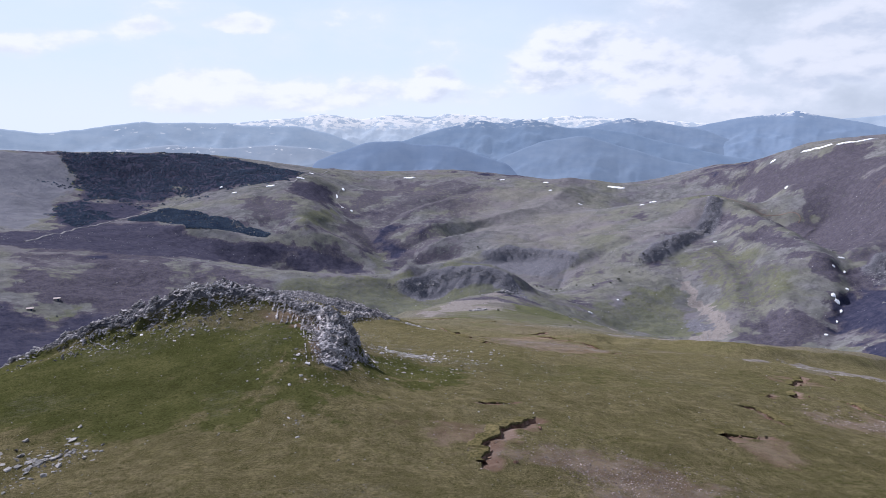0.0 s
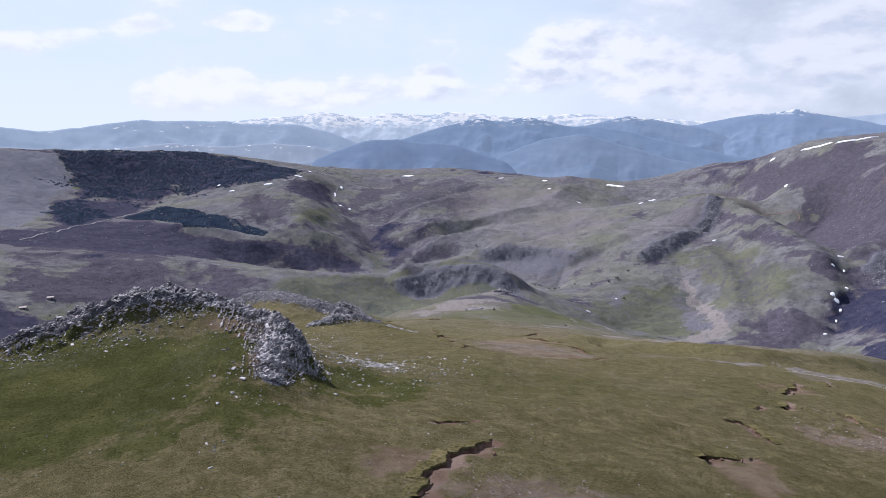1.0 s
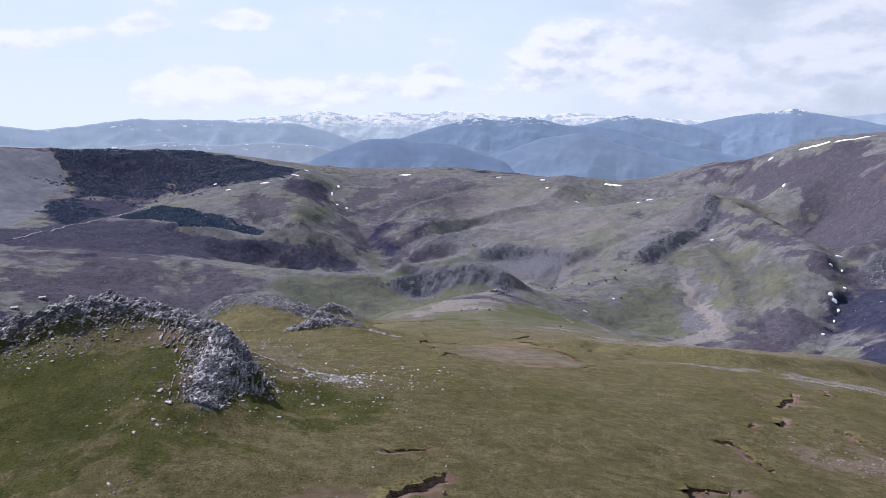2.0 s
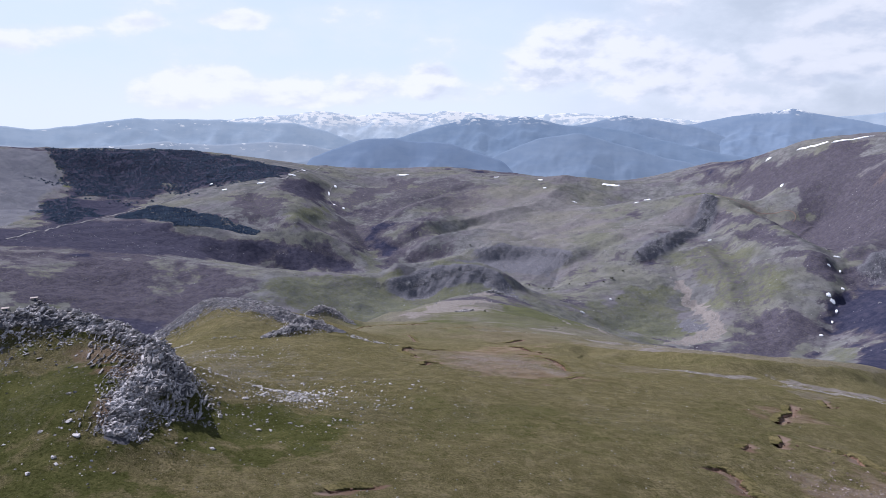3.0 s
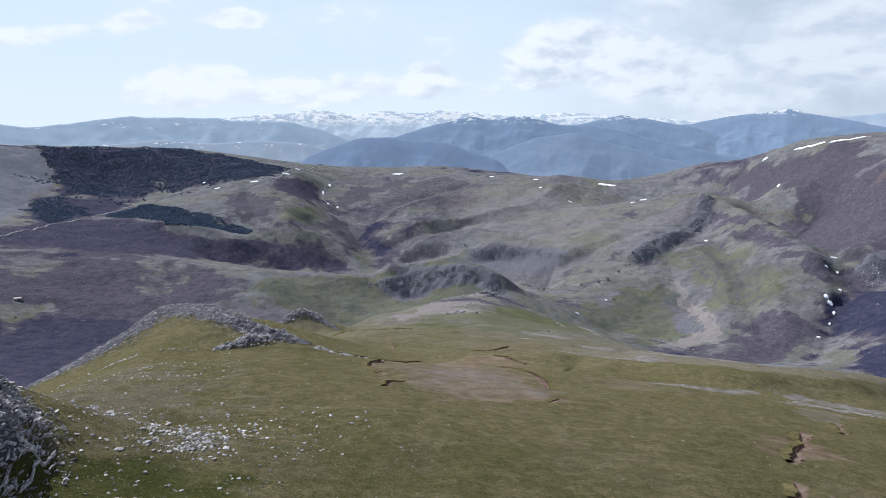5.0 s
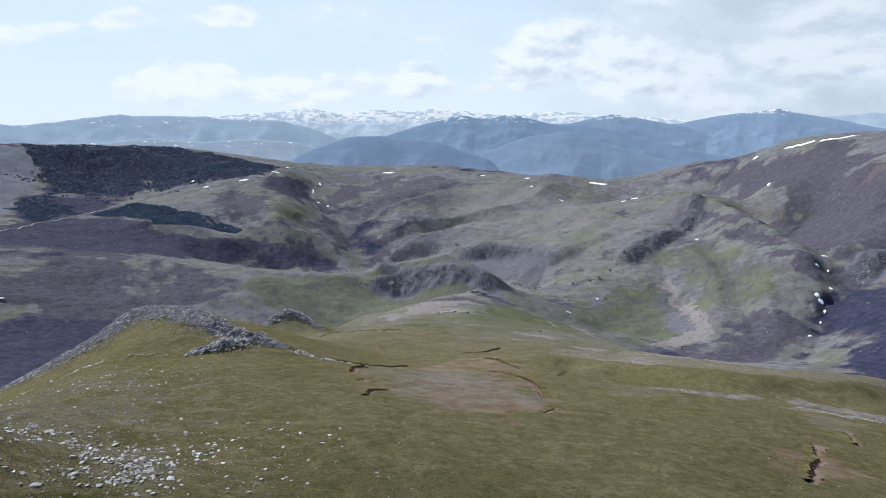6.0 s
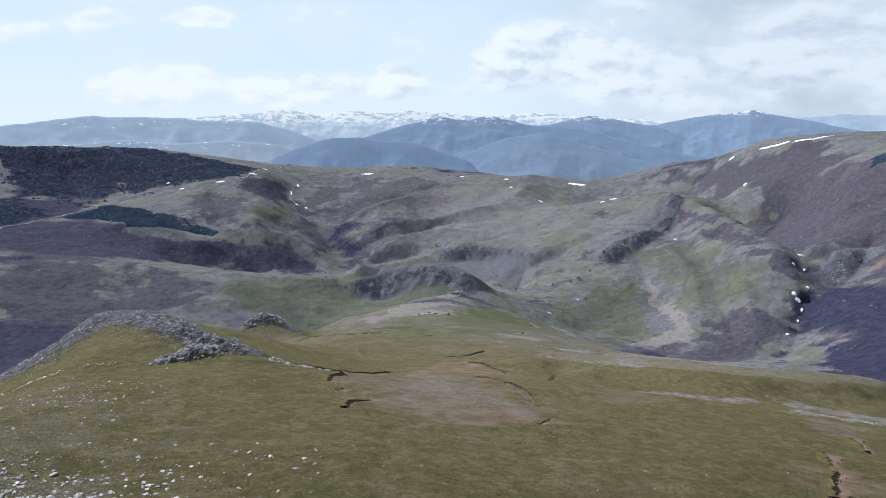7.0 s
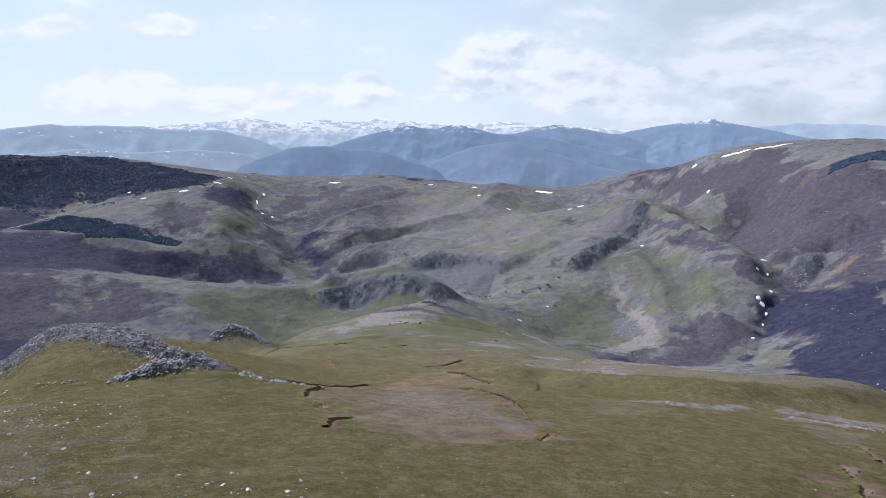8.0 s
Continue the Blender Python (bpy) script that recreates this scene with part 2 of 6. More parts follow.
RUN_NODES = [(p, name) for name, step, line in RUNS for p in spaced(line, step)]
nodes = [(p, "ground") for line in NEAR_RIDGE + NEAR_FLANKS for p in line]
nodes += [(p, name) for name, lines in LANDFORMS.items() for line in lines for p in line]
for turn in range(0, 360, 15):          # beyond the hills the land falls to a wide plain; behind the camera it rises gently
    s, c = math.sin(radians(turn)), math.cos(radians(turn))
    for far in (2600, 3600, 5000):
        nodes.append(((far * s, far * c, -330 if c > 0.2 else -150), "plain"))
    if c < 0.2:
        nodes += [((r0 * s, r0 * c, -0.10 * r0 - 15 * abs(s)), "plain") for r0 in (150, 450, 1200)]
kept = [n for n in nodes if n[1] == "plain" or min(math.hypot(n[0][0] - q[0][0], n[0][1] - q[0][1]) for q in RUN_NODES) > 9]
nodes = kept + RUN_NODES
NODE_XY = np.array([p[:2] for p, _ in nodes], float)
NODE_Z = np.array([p[2] for p, _ in nodes], float)
GROUPS = sorted({g for _, g in nodes})
NODE_GROUP = np.array([GROUPS.index(g) for _, g in nodes])


def spans(a, b):
    return np.sqrt(((a[:, None] - b[None]) ** 2).sum(-1) + 9.0)


flat = np.c_[np.ones(len(nodes)), NODE_XY / 1000]
system = np.block([[spans(NODE_XY, NODE_XY) + 0.05 * np.eye(len(nodes)), flat], [flat.T, np.zeros((3, 3))]])
WEIGHTS = np.linalg.solve(system, np.r_[NODE_Z, 0, 0, 0])


def lie(x, y):
    """The smooth lie of the land."""
    p = np.c_[np.ravel(x), np.ravel(y)].astype(float)
    out = np.empty(len(p))
    for k in range(0, len(p), 40000):
        q = p[k:k + 40000]
        out[k:k + 40000] = spans(q, NODE_XY) @ WEIGHTS[:-3] + np.c_[np.ones(len(q)), q / 1000] @ WEIGHTS[-3:]
    return out.reshape(np.shape(x))


# Heaps of outcropping limestone: spine points x, y, half width, lift
HEAPS = {
    "near_outcrop": [(-46, 54, 4.6, .4), (-38, 53.5, 4.6, .6), (-30, 52.6, 4.2, .9), (-25, 53.6, 3.6, 1.2), (-20, 55.5, 3.2, 1.3), (-15.5, 56.0, 2.2, .9), (-11.6, 55.2, 1.5, .6), (-9.0, 52.4, 1.6, 1.5), (-8.0, 49.2, 1.7, 1.9), (-8.2, 46.2, 1.0, .4), (-7.8, 44, .7, .12), (-7.4, 42.2, .6, .03)],
    "middle_outcrop": [(-66, 127, 5, .1), (-55, 132, 7, .25), (-46, 138, 9.5, .5), (-38, 143, 10, .7), (-32, 139, 8, .6), (-26, 131, 4, .5), (-20, 126, 3.4, 1.0), (-14, 122.5, 3.8, 1.1), (-10, 121.6, 2.4, .5)],
    "middle_arm": [(-20, 114.5, 1.3, .2), (-16.5, 116.5, 2.2, .9), (-15, 120, 2.4, .8)],
    "lower_outcrop": [(-41, 240, 3.5, .5), (-35, 243, 4.5, 1.4), (-30, 243, 3.5, 1.0), (-24, 241, 2.5, .1)],
}
# Cliff lines on the hills beyond, drawn with the high ground on their left hand: drop, reach uphill, points
CLIFFS = [
    (12.0, 90, [(-66, 731), (-34, 731), (-16, 744), (8, 750), (34, 748), (60, 738), (84, 714)]),
    (11.0, 170, [(60, 1048), (75, 1062), (112, 1066), (156, 1052), (190, 1014), (205, 976)]),
    (13.0, 120, [(276, 926), (312, 947), (345, 975), (371, 1000), (400, 1035), (423, 1065), (455, 1107), (473, 1142), (490, 1185)]),
    (7.0, 70, [(486, 728), (510, 752), (530, 768), (548, 772), (590, 775)]),
]
# Ridges and gullies that crease the hills beyond
FOLDS = [   # rise (or, below nought, depth), half width, points
    (-12, 70, [(-253, 1468), (-236, 1425), (-216, 1342), (-190, 1316), (-157, 1274), (-130, 1186), (-104, 1122), (-88, 1070)]),   # stream bed of the main valley
    (-9, 40, [(-286, 1357), (-254, 1360), (-231, 1365)]),   # side gully
    (-16, 75, [(-354, 970), (-301, 959), (-242, 982), (-179, 1003)]),   # dark valley under the plantation
    (-9, 35, [(-273, 1075), (-240, 1052), (-219, 1036), (-208, 1020)]),   # spur gully
    (9, 45, [(-219, 1079), (-186, 1096), (-157, 1091), (-115, 1049)]),   # spur crest
    (6, 40, [(-209, 1176), (-179, 1177), (-145, 1140), (-112, 1099)]),   # spur crest
    (9, 45, [(-442, 1005), (-412, 1035), (-368, 1036), (-305, 1027), (-259, 1017)]),   # hump
    (10, 55, [(-117, 1203), (-77, 1301), (-11, 1384), (37, 1449)]),   # moor ridge
    (9, 60, [(-78, 1153), (-30, 1209), (34, 1274), (113, 1319), (186, 1361), (242, 1424), (302, 1551)]),   # moor ridge
    (-9, 45, [(-95, 1124), (-48, 1157), (1, 1199), (66, 1270), (133, 1292)]),   # moor gully
    (-8, 40, [(-116, 1244), (-90, 1330), (-36, 1427), (25, 1528), (93, 1587)]),   # moor gully
    (8, 45, [(-64, 1097), (-8, 1133), (52, 1179), (115, 1208)]),   # moor ridge
    (-10, 45, [(-71, 1058), (-26, 1085), (21, 1097), (68, 1097), (127, 1123), (192, 1173)]),   # moor gully
    (6, 35, [(-6, 1015), (58, 1080)]),   # low ridge
    (8, 70, [(478, 1150), (503, 1109), (480, 964), (458, 843), (454, 775), (443, 726)]),   # rocky shoulder
    (-9, 85, [(571, 1082), (490, 861), (492, 811), (476, 768), (447, 708), (423, 680), (407, 655), (377, 612), (323, 541)]),   # snowy stream
    (-16, 45, [(656, 1423), (632, 1393), (614, 1369)]),   # east gully
    (-8, 30, [(191, 1019), (181, 962), (158, 872)]),   # crag gully
    (-6, 30, [(333, 934), (324, 862), (328, 812)]),   # face gully
    (6, 35, [(390, 959), (362, 813), (337, 706)]),   # face rib
    (6, 35, [(452, 991), (408, 810), (381, 699), (355, 635)]),   # face rib
    (-6, 30, [(430, 988), (391, 823), (356, 702), (332, 633)]),   # face gully
    (18, 70, [(482, 774), (560, 847), (596, 845), (624, 832), (645, 815)]),   # east spur
    (-18, 70, [(586, 1080), (630, 1063), (627, 958), (648, 891), (695, 868)]),   # east valley
    (-12, 40, [(597, 819), (538, 756), (491, 713)]),   # red gully
    (-8, 60, [(-751, 1192), (-697, 1167), (-634, 1059)]),   # field fold
    (-12, 60, [(-763, 1448), (-673, 1405), (-580, 1274)]),   # forest fold
    (-10, 60, [(-611, 1458), (-531, 1370), (-477, 1285)]),   # forest fold
    (-8, 40, [(-358, 1290), (-321, 1191), (-283, 1116), (-265, 1081)]),   # road gully
    (-6, 45, [(-382, 708), (-323, 640), (-263, 576)]),   # heather fold
    (-5, 40, [(-283, 701), (-249, 658), (-221, 597)]),   # heather fold
]
# Torn turf edges, drawn with the standing turf on their left hand: depth, then points
SCARS = [
    (0.31, [(1.9, 29.9), (2.1, 31.6), (2.2, 33.2), (3.0, 33.9), (3.3, 35.5), (4.3, 36.4), (5.4, 38.2)]),
    (0.18, [(2.6, 41.2), (3.4, 42.0), (4.6, 42.6)]),
    (0.34, [(40.3, 72.4), (42.9, 76.5), (46.2, 80.5), (47.4, 83.4), (49.6, 86.8)]),
    (0.31, [(18.7, 40.6), (19.0, 41.6), (20.4, 42.1), (21.6, 42.0)]),
    (0.31, [(26.2, 53.9), (27.2, 54.3), (27.6, 52.5), (26.6, 50.0), (26.6, 47.4)]),
    (0.37, [(39.2, 62.4), (40.6, 61.4), (40.3, 59.5), (41.3, 57.5), (41.4, 55.6)]),
    (0.24, [(34.7, 61.7), (35.8, 63.2), (36.4, 64.8)]),
    (0.18, [(30.6, 58.8), (31.3, 59.8)]),
    (0.37, [(-20, 218.5), (-18, 222), (-8, 219), (-2, 221), (4, 225)]),
    (0.31, [(5, 211), (11, 214), (19, 224)]),
    (0.21, [(-1.6, 190), (.8, 180), (2.2, 172)]),
    (0.37, [(20.6, 176.3), (25, 183.8), (27.3, 186.3), (31, 194)]),
    (0.43, [(24.0, 161.8), (26.6, 157.6), (28.2, 149), (28.2, 137.3)]),
    (0.81, [(-.8, 124.0), (1.5, 125.4), (4, 126.4), (6.4, 128.4), (9.0, 131.5)]),
    (0.34, [(8.4, 131), (10.2, 132.2)]),
    (0.28, [(4.2, 101.8), (2.4, 105.6), (1.9, 109.6), (2.0, 113.3), (2.9, 118.4)]),
    (0.20, [(5.7, 90.8), (6.0, 94.4), (6.6, 96.2), (7.8, 97.2)]),
    (0.43, [(21.8, 125.2), (23.9, 126.9), (25.9, 122.6), (26.9, 116), (27.2, 110), (25.9, 100.5)]),
    (0.21, [(23.4, 88.2), (24.2, 89.6), (25.0, 91.2)]),
    (0.21, [(56.8, 91.0), (58.6, 94.6), (60.3, 98.0)]),
]


# Low banks across the pasture, drawn with the high ground on their left hand: height, half width, points
BANKS = [
    (2.3, 5.5, [(22, 149), (31, 152), (40, 153.5), (49, 147), (56, 137), (63, 131.5), (72, 132), (85, 136), (108, 149), (130, 162)]),
]


def with_run(points):
    """Points of a line with the length run so far as a third value."""
    pts = np.array(points, float)
    return np.c_[pts, np.r_[0, np.cumsum(np.hypot(*np.diff(pts, axis=0).T))]]


def along(points, x, y):
    """Distance to a line, the share of its points' extra values, the side (left is positive) and the end gap."""
    pts = np.array(points, float)
    best = np.full(np.shape(x), 1e9)
    side, extra = np.zeros(np.shape(x)), np.zeros(np.shape(x) + (pts.shape[1] - 2,))
    for a, b in zip(pts[:-1], pts[1:]):
        d = b[:2] - a[:2]
        f = np.clip(((x - a[0]) * d[0] + (y - a[1]) * d[1]) / (d @ d), 0, 1)
        ex, ey = x - a[0] - f * d[0], y - a[1] - f * d[1]
        dist = np.hypot(ex, ey)
        closer = dist < best
        best = np.where(closer, dist, best)
        side = np.where(closer, np.sign(d[0] * ey - d[1] * ex), side)
        extra = np.where(closer[..., None], a[2:] + f[..., None] * (b[2:] - a[2:]), extra)
    return best, extra, side


def heaped(x, y):
    """Lift of the rock heaps, and how far inside one each place lies (1 at the spine)."""
    lift, inside = np.zeros(np.shape(x)), np.zeros(np.shape(x))
    for spine in HEAPS.values():
        box = np.array(spine)
        sel = (x > box[:, 0].min() - 9) & (x < box[:, 0].max() + 9) & (y > box[:, 1].min() - 9) & (y < box[:, 1].max() + 9)
        if not sel.any():
            continue
        d, e, _ = along(spine, x[sel], y[sel])
        q = np.clip(1.12 - d / e[..., 0] + 0.35 * fbm(x[sel], y[sel], 2.4, 3, 0.5, 44), 0, 1)
        rough = 1 + 0.5 * fbm(x[sel], y[sel], 1.9, 3, 0.6, 47)
        lift[sel] = np.maximum(lift[sel], e[..., 1] * step01(q, 0, .8) * rough)
        inside[sel] = np.maximum(inside[sel], q)
    return lift, inside


def torn(x, y):
    """Depth of the hollows in front of the torn edges, and bare earth round them."""
    dig, bare = np.zeros(np.shape(x)), np.zeros(np.shape(x))
    for depth, line in SCARS:
        box = np.array(line)
        sel = (x > box[:, 0].min() - 6) & (x < box[:, 0].max() + 6) & (y > box[:, 1].min() - 6) & (y < box[:, 1].max() + 6)
        if not sel.any():
            continue
        d, _, side = along(line, x[sel], y[sel])
        reach = 2.2 * depth ** .5 * (1 + 0.6 * fbm(x[sel], y[sel], 1.5, 2, 0.5, 52))
        ahead = np.where(side > 0, np.clip(1 - d / 0.35, 0, 1), np.clip(1 - d / reach, 0, 1) ** 1.4)
        dig[sel] = np.maximum(dig[sel], depth * ahead)
        bare[sel] = np.maximum(bare[sel], np.where(side > 0, np.clip(1 - d / 0.3, 0, 1), np.clip(1.15 - d / (reach * 1.15), 0, 1)))
    return dig, bare


def cliffs(x, y):
    """Lift of the ground above the cliff lines, and the rock faces themselves."""
    lift, face = np.zeros(np.shape(x)), np.zeros(np.shape(x))
    for drop, reach, line in CLIFFS:
        box = np.array(line, float)
        sel = (x > box[:, 0].min() - reach) & (x < box[:, 0].max() + reach) & (y > box[:, 1].min() - reach) & (y < box[:, 1].max() + reach)
        if not sel.any():
            continue
        run = with_run(line)
        d, e, side = along(run, x[sel], y[sel])
        ends = step01(np.minimum(e[..., 0], run[-1, 2] - e[..., 0]), 0, 26)
        sd = d * side + 5 * fbm(x[sel], y[sel], 30, 3, 0.5, 66)
        steep = ends * np.exp(-(np.clip(np.abs(sd - 1) - 8, 0, None) / 5.0) ** 2)
        lift[sel] += drop * ends * step01(sd, -20, 12) * (1 - step01(sd, 26, reach)) + 1.1 * steep * ridged(x[sel], y[sel], 13, 3, 0.55, 67)
        face[sel] = np.maximum(face[sel], ends * np.exp(-(np.clip(np.abs(sd - 1) - 9, 0, None) / 6.0) ** 2))
    return lift, face


def banked(x, y):
    """Lift beyond and dip before the low banks."""
    out = np.zeros(np.shape(x))
    for rise, wide, line in BANKS:
        box = np.array(line, float)
        sel = (x > box[:, 0].min() - 40) & (x < box[:, 0].max() + 40) & (y > box[:, 1].min() - 45) & (y < box[:, 1].max() + 40)
        if not sel.any():
            continue
        run = with_run(line)
        d, e, side = along(run, x[sel], y[sel])
        sd = d * side + 1.6 * fbm(x[sel], y[sel], 9, 3, 0.5, 58)
        ends = step01(np.minimum(e[..., 0], run[-1, 2] - e[..., 0]), 0, 22)
        out[sel] += rise * ends * (step01(sd, -wide, wide) - 0.62) * (1 - step01(np.abs(sd), wide, 32))
    return out


def folded(x, y):
    """Rise of the ridges and fall of the gullies, each with straight flanks meeting in a crease."""
    out = np.zeros(np.shape(x))
    for rise, wide, line in FOLDS:
        box = np.array(line, float)
        sel = (x > box[:, 0].min() - wide) & (x < box[:, 0].max() + wide) & (y > box[:, 1].min() - wide) & (y < box[:, 1].max() + wide)
        if not sel.any():
            continue
        run = with_run(line)
        d, e, _ = along(run, x[sel] + 9 * perlin(x[sel] / 70, y[sel] / 70, 15), y[sel] + 9 * perlin(x[sel] / 70 + 9, y[sel] / 70, 16))
        ends = 0.25 + 0.75 * step01(np.minimum(e[..., 0], run[-1, 2] - e[..., 0]), 0, 45)
        q = np.clip(1 - d / wide, 0, 1)
        out[sel] += rise * ends * (0.55 * q + 0.45 * q * q)
    return out


def height(x, y):
    """The land with its gullies, terraces and humps."""
    x, y = np.asarray(x, float), np.asarray(y, float)
    r = np.hypot(x, y)
    far = step01(r, 250, 700)
    z = lie(x, y)
    bent_x, bent_y = x + 40 * perlin(x / 170, y / 170, 5), y + 40 * perlin(x / 170 + 31, y / 170, 6)
    z = z + far * (ridged(bent_x, bent_y, 165, 5, 0.5, 3) * 2.2 - 1.4 + fbm(x, y, 60, 5, 0.6, 9) * 1.5)
    mid = step01(r, 120, 260) * (1 - far)
    z = z + mid * fbm(x, y, 50, 4, 0.5, 12) * 1.6
    near = 1 - step01(r, 150, 400)
    z = z + near * (fbm(x, y, 14, 3, 0.5, 21) * 0.38 + fbm(x, y, 2.6, 4, 0.6, 31) * 0.085)
    return z + heaped(x, y)[0] - torn(x, y)[0] + cliffs(x, y)[0] + banked(x, y) + folded(x, y)


# ---- materials ----
def mat_nodes(name):
    m = bpy.data.materials.new(name)
    m.use_nodes = True
    nt = m.node_tree
    return m, nt, nt.nodes["Principled BSDF"]


def link(nt, a, b):
    nt.links.new(a, b)


def n_noise(nt, scale, detail=4.0, rough=0.55, vec=None, kind="ShaderNodeTexNoise"):
    n = nt.nodes.new(kind)
    n.inputs["Scale"].default_value = scale
    if kind == "ShaderNodeTexNoise":
        n.inputs["Detail"].default_value, n.inputs["Roughness"].default_value = detail, rough
    if vec is not None:
        nt.links.new(vec, n.inputs["Vector"])
    return n


def n_range(nt, v, a, b, c=0.0, d=1.0):
    n = nt.nodes.new("ShaderNodeMapRange")
    n.interpolation_type = "SMOOTHSTEP"
    nt.links.new(v, n.inputs[0])
    for i, x in enumerate((a, b, c, d)):
        n.inputs[i + 1].default_value = x
    return n.outputs[0]


def n_math(nt, op, a, b):
    n = nt.nodes.new("ShaderNodeMath")
    n.operation = op
    for i, v in enumerate((a, b)):
        if isinstance(v, (int, float)):
            n.inputs[i].default_value = v
        else:
            nt.links.new(v, n.inputs[i])
    return n.outputs[0]


def n_mix(nt, f, a, b, blend="MIX"):
    n = nt.nodes.new("ShaderNodeMix")
    n.data_type, n.blend_type = "RGBA", blend
    for i, v in ((0, f), (6, a), (7, b)):
        if isinstance(v, (tuple, float, int)):
            n.inputs[i].default_value = v if not isinstance(v, tuple) else (*v[:3], 1)
        else:
            nt.links.new(v, n.inputs[i])
    return n.outputs[2]


def land_material():
    m, nt, bsdf = mat_nodes("hill_turf")
    pos = nt.nodes.new("ShaderNodeNewGeometry").outputs["Position"]
    a = nt.nodes.new("ShaderNodeVertexColor")
    a.layer_name = "cover"
    b = nt.nodes.new("ShaderNodeVertexColor")
    b.layer_name = "cover_more"
    sa, sb = nt.nodes.new("ShaderNodeSeparateColor"), nt.nodes.new("ShaderNodeSeparateColor")
    link(nt, a.outputs[0], sa.inputs[0])
    link(nt, b.outputs[0], sb.inputs[0])
    heather, stone, lush = sa.outputs
    earth, crag, field = sb.outputs
    n300 = n_noise(nt, 0.007, 6, 0.65, pos).outputs[0]
    n30 = n_noise(nt, 0.04, 7, 0.68, pos).outputs[0]
    n3 = n_noise(nt, 0.33, 6, 0.66, pos).outputs[0]
    n03 = n_noise(nt, 6.5, 6, 0.78, pos).outputs[0]
    fine = n_noise(nt, 26.0, 4, 0.78, pos).outputs[0]
    clump = n_noise(nt, 0.13, 7, 0.75, pos).outputs[0]
    grit = n_noise(nt, 0.7, 8, 0.8, pos).outputs[0]

    def ragged(mask, noise, amount, low, high):
        return n_range(nt, n_math(nt, "ADD", mask, n_math(nt, "MULTIPLY", n_math(nt, "SUBTRACT", noise, 0.5), amount)), low, high)
    # short turf: olive, straw and mossy patches, down to single tussocks
    grass = n_mix(nt, n_range(nt, n3, 0.38, 0.62), (0.082, 0.073, 0.035), (0.158, 0.131, 0.077))
    grass = n_mix(nt, n_range(nt, n30, 0.38, 0.62, 0.0, 0.5), grass, (0.160, 0.135, 0.084))
    tuft = n_noise(nt, 1.7, 7, 0.74, pos).outputs[0]
    grass = n_mix(nt, n_range(nt, tuft, 0.46, 0.58, 0.0, 0.75), grass, (0.058, 0.056, 0.019))
    sward = n_noise(nt, 0.8, 6, 0.72, pos).outputs[0]
    grass = n_mix(nt, n_range(nt, sward, 0.50, 0.60, 0.0, 0.55), grass, (0.060, 0.054, 0.021))
    grass = n_mix(nt, n_range(nt, sward, 0.48, 0.38, 0.0, 0.5), grass, (0.205, 0.172, 0.092))
    grass = n_mix(nt, n_range(nt, n03, 0.48, 0.57, 0.0, 0.85), grass, (0.034, 0.034, 0.012))
    grass = n_mix(nt, n_range(nt, fine, 0.50, 0.60, 0.0, 0.75), grass, (0.34, 0.295, 0.165))
    # far turf: dry moor grass with grey-blue haze mixed into its colour
    hazed_dry = n_mix(nt, n_range(nt, n30, 0.35, 0.65), (0.092, 0.096, 0.108), (0.168, 0.168, 0.184))
    hazed_dry = n_mix(nt, n_range(nt, n300, 0.42, 0.60, 0.0, 0.5), hazed_dry, (0.142, 0.145, 0.106))
    hazed_dry = n_mix(nt, n_range(nt, n_noise(nt, 0.012, 6, 0.6, pos).outputs[0], 0.50, 0.62, 0.0, 0.7), hazed_dry, (0.130, 0.121, 0.152))
    hazed_dry = n_mix(nt, n_range(nt, clump, 0.50, 0.60, 0.0, 0.5), hazed_dry, (0.066, 0.066, 0.080))
    hazed_dry = n_mix(nt, n_range(nt, grit, 0.55, 0.66, 0.0, 0.5), hazed_dry, (0.225, 0.215, 0.225))
    grass = n_mix(nt, n_math(nt, "MULTIPLY", a.outputs["Alpha"], 0.9), grass, hazed_dry)
    green = n_mix(nt, n_range(nt, n3, 0.35, 0.7), (0.060, 0.065, 0.022), (0.110, 0.107, 0.044))
    green = n_mix(nt, n_range(nt, sward, 0.50, 0.60, 0.0, 0.5), green, (0.045, 0.048, 0.015))
    green = n_mix(nt, n_range(nt, n03, 0.46, 0.58, 0.0, 0.75), green, (0.025, 0.030, 0.009))
    green = n_mix(nt, n_range(nt, fine, 0.52, 0.62, 0.0, 0.6), green, (0.19, 0.195, 0.082))
    # green also turns paler and greyer with distance
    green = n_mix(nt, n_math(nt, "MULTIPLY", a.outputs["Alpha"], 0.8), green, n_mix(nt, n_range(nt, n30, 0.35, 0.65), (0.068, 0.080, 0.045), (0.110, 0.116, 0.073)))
    mottle = n_math(nt, "ADD", n_math(nt, "MULTIPLY", n30, 0.3), n_math(nt, "ADD", n_math(nt, "MULTIPLY", n3, 0.4), n_math(nt, "MULTIPLY", tuft, 0.3)))
    c = n_mix(nt, ragged(lush, mottle, 1.8, 0.25, 0.80), grass, green)
    c = n_mix(nt, n_math(nt, "MULTIPLY", field, 0.9), c, n_mix(nt, n_range(nt, n30, 0.35, 0.65), (0.160, 0.162, 0.188), (0.115, 0.118, 0.146)))
    # heather tones leaned towards blue to stand for haze over far slopes
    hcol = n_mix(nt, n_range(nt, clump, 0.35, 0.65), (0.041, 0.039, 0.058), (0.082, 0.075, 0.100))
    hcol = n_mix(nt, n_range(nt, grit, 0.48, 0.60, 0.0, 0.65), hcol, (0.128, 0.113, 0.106))
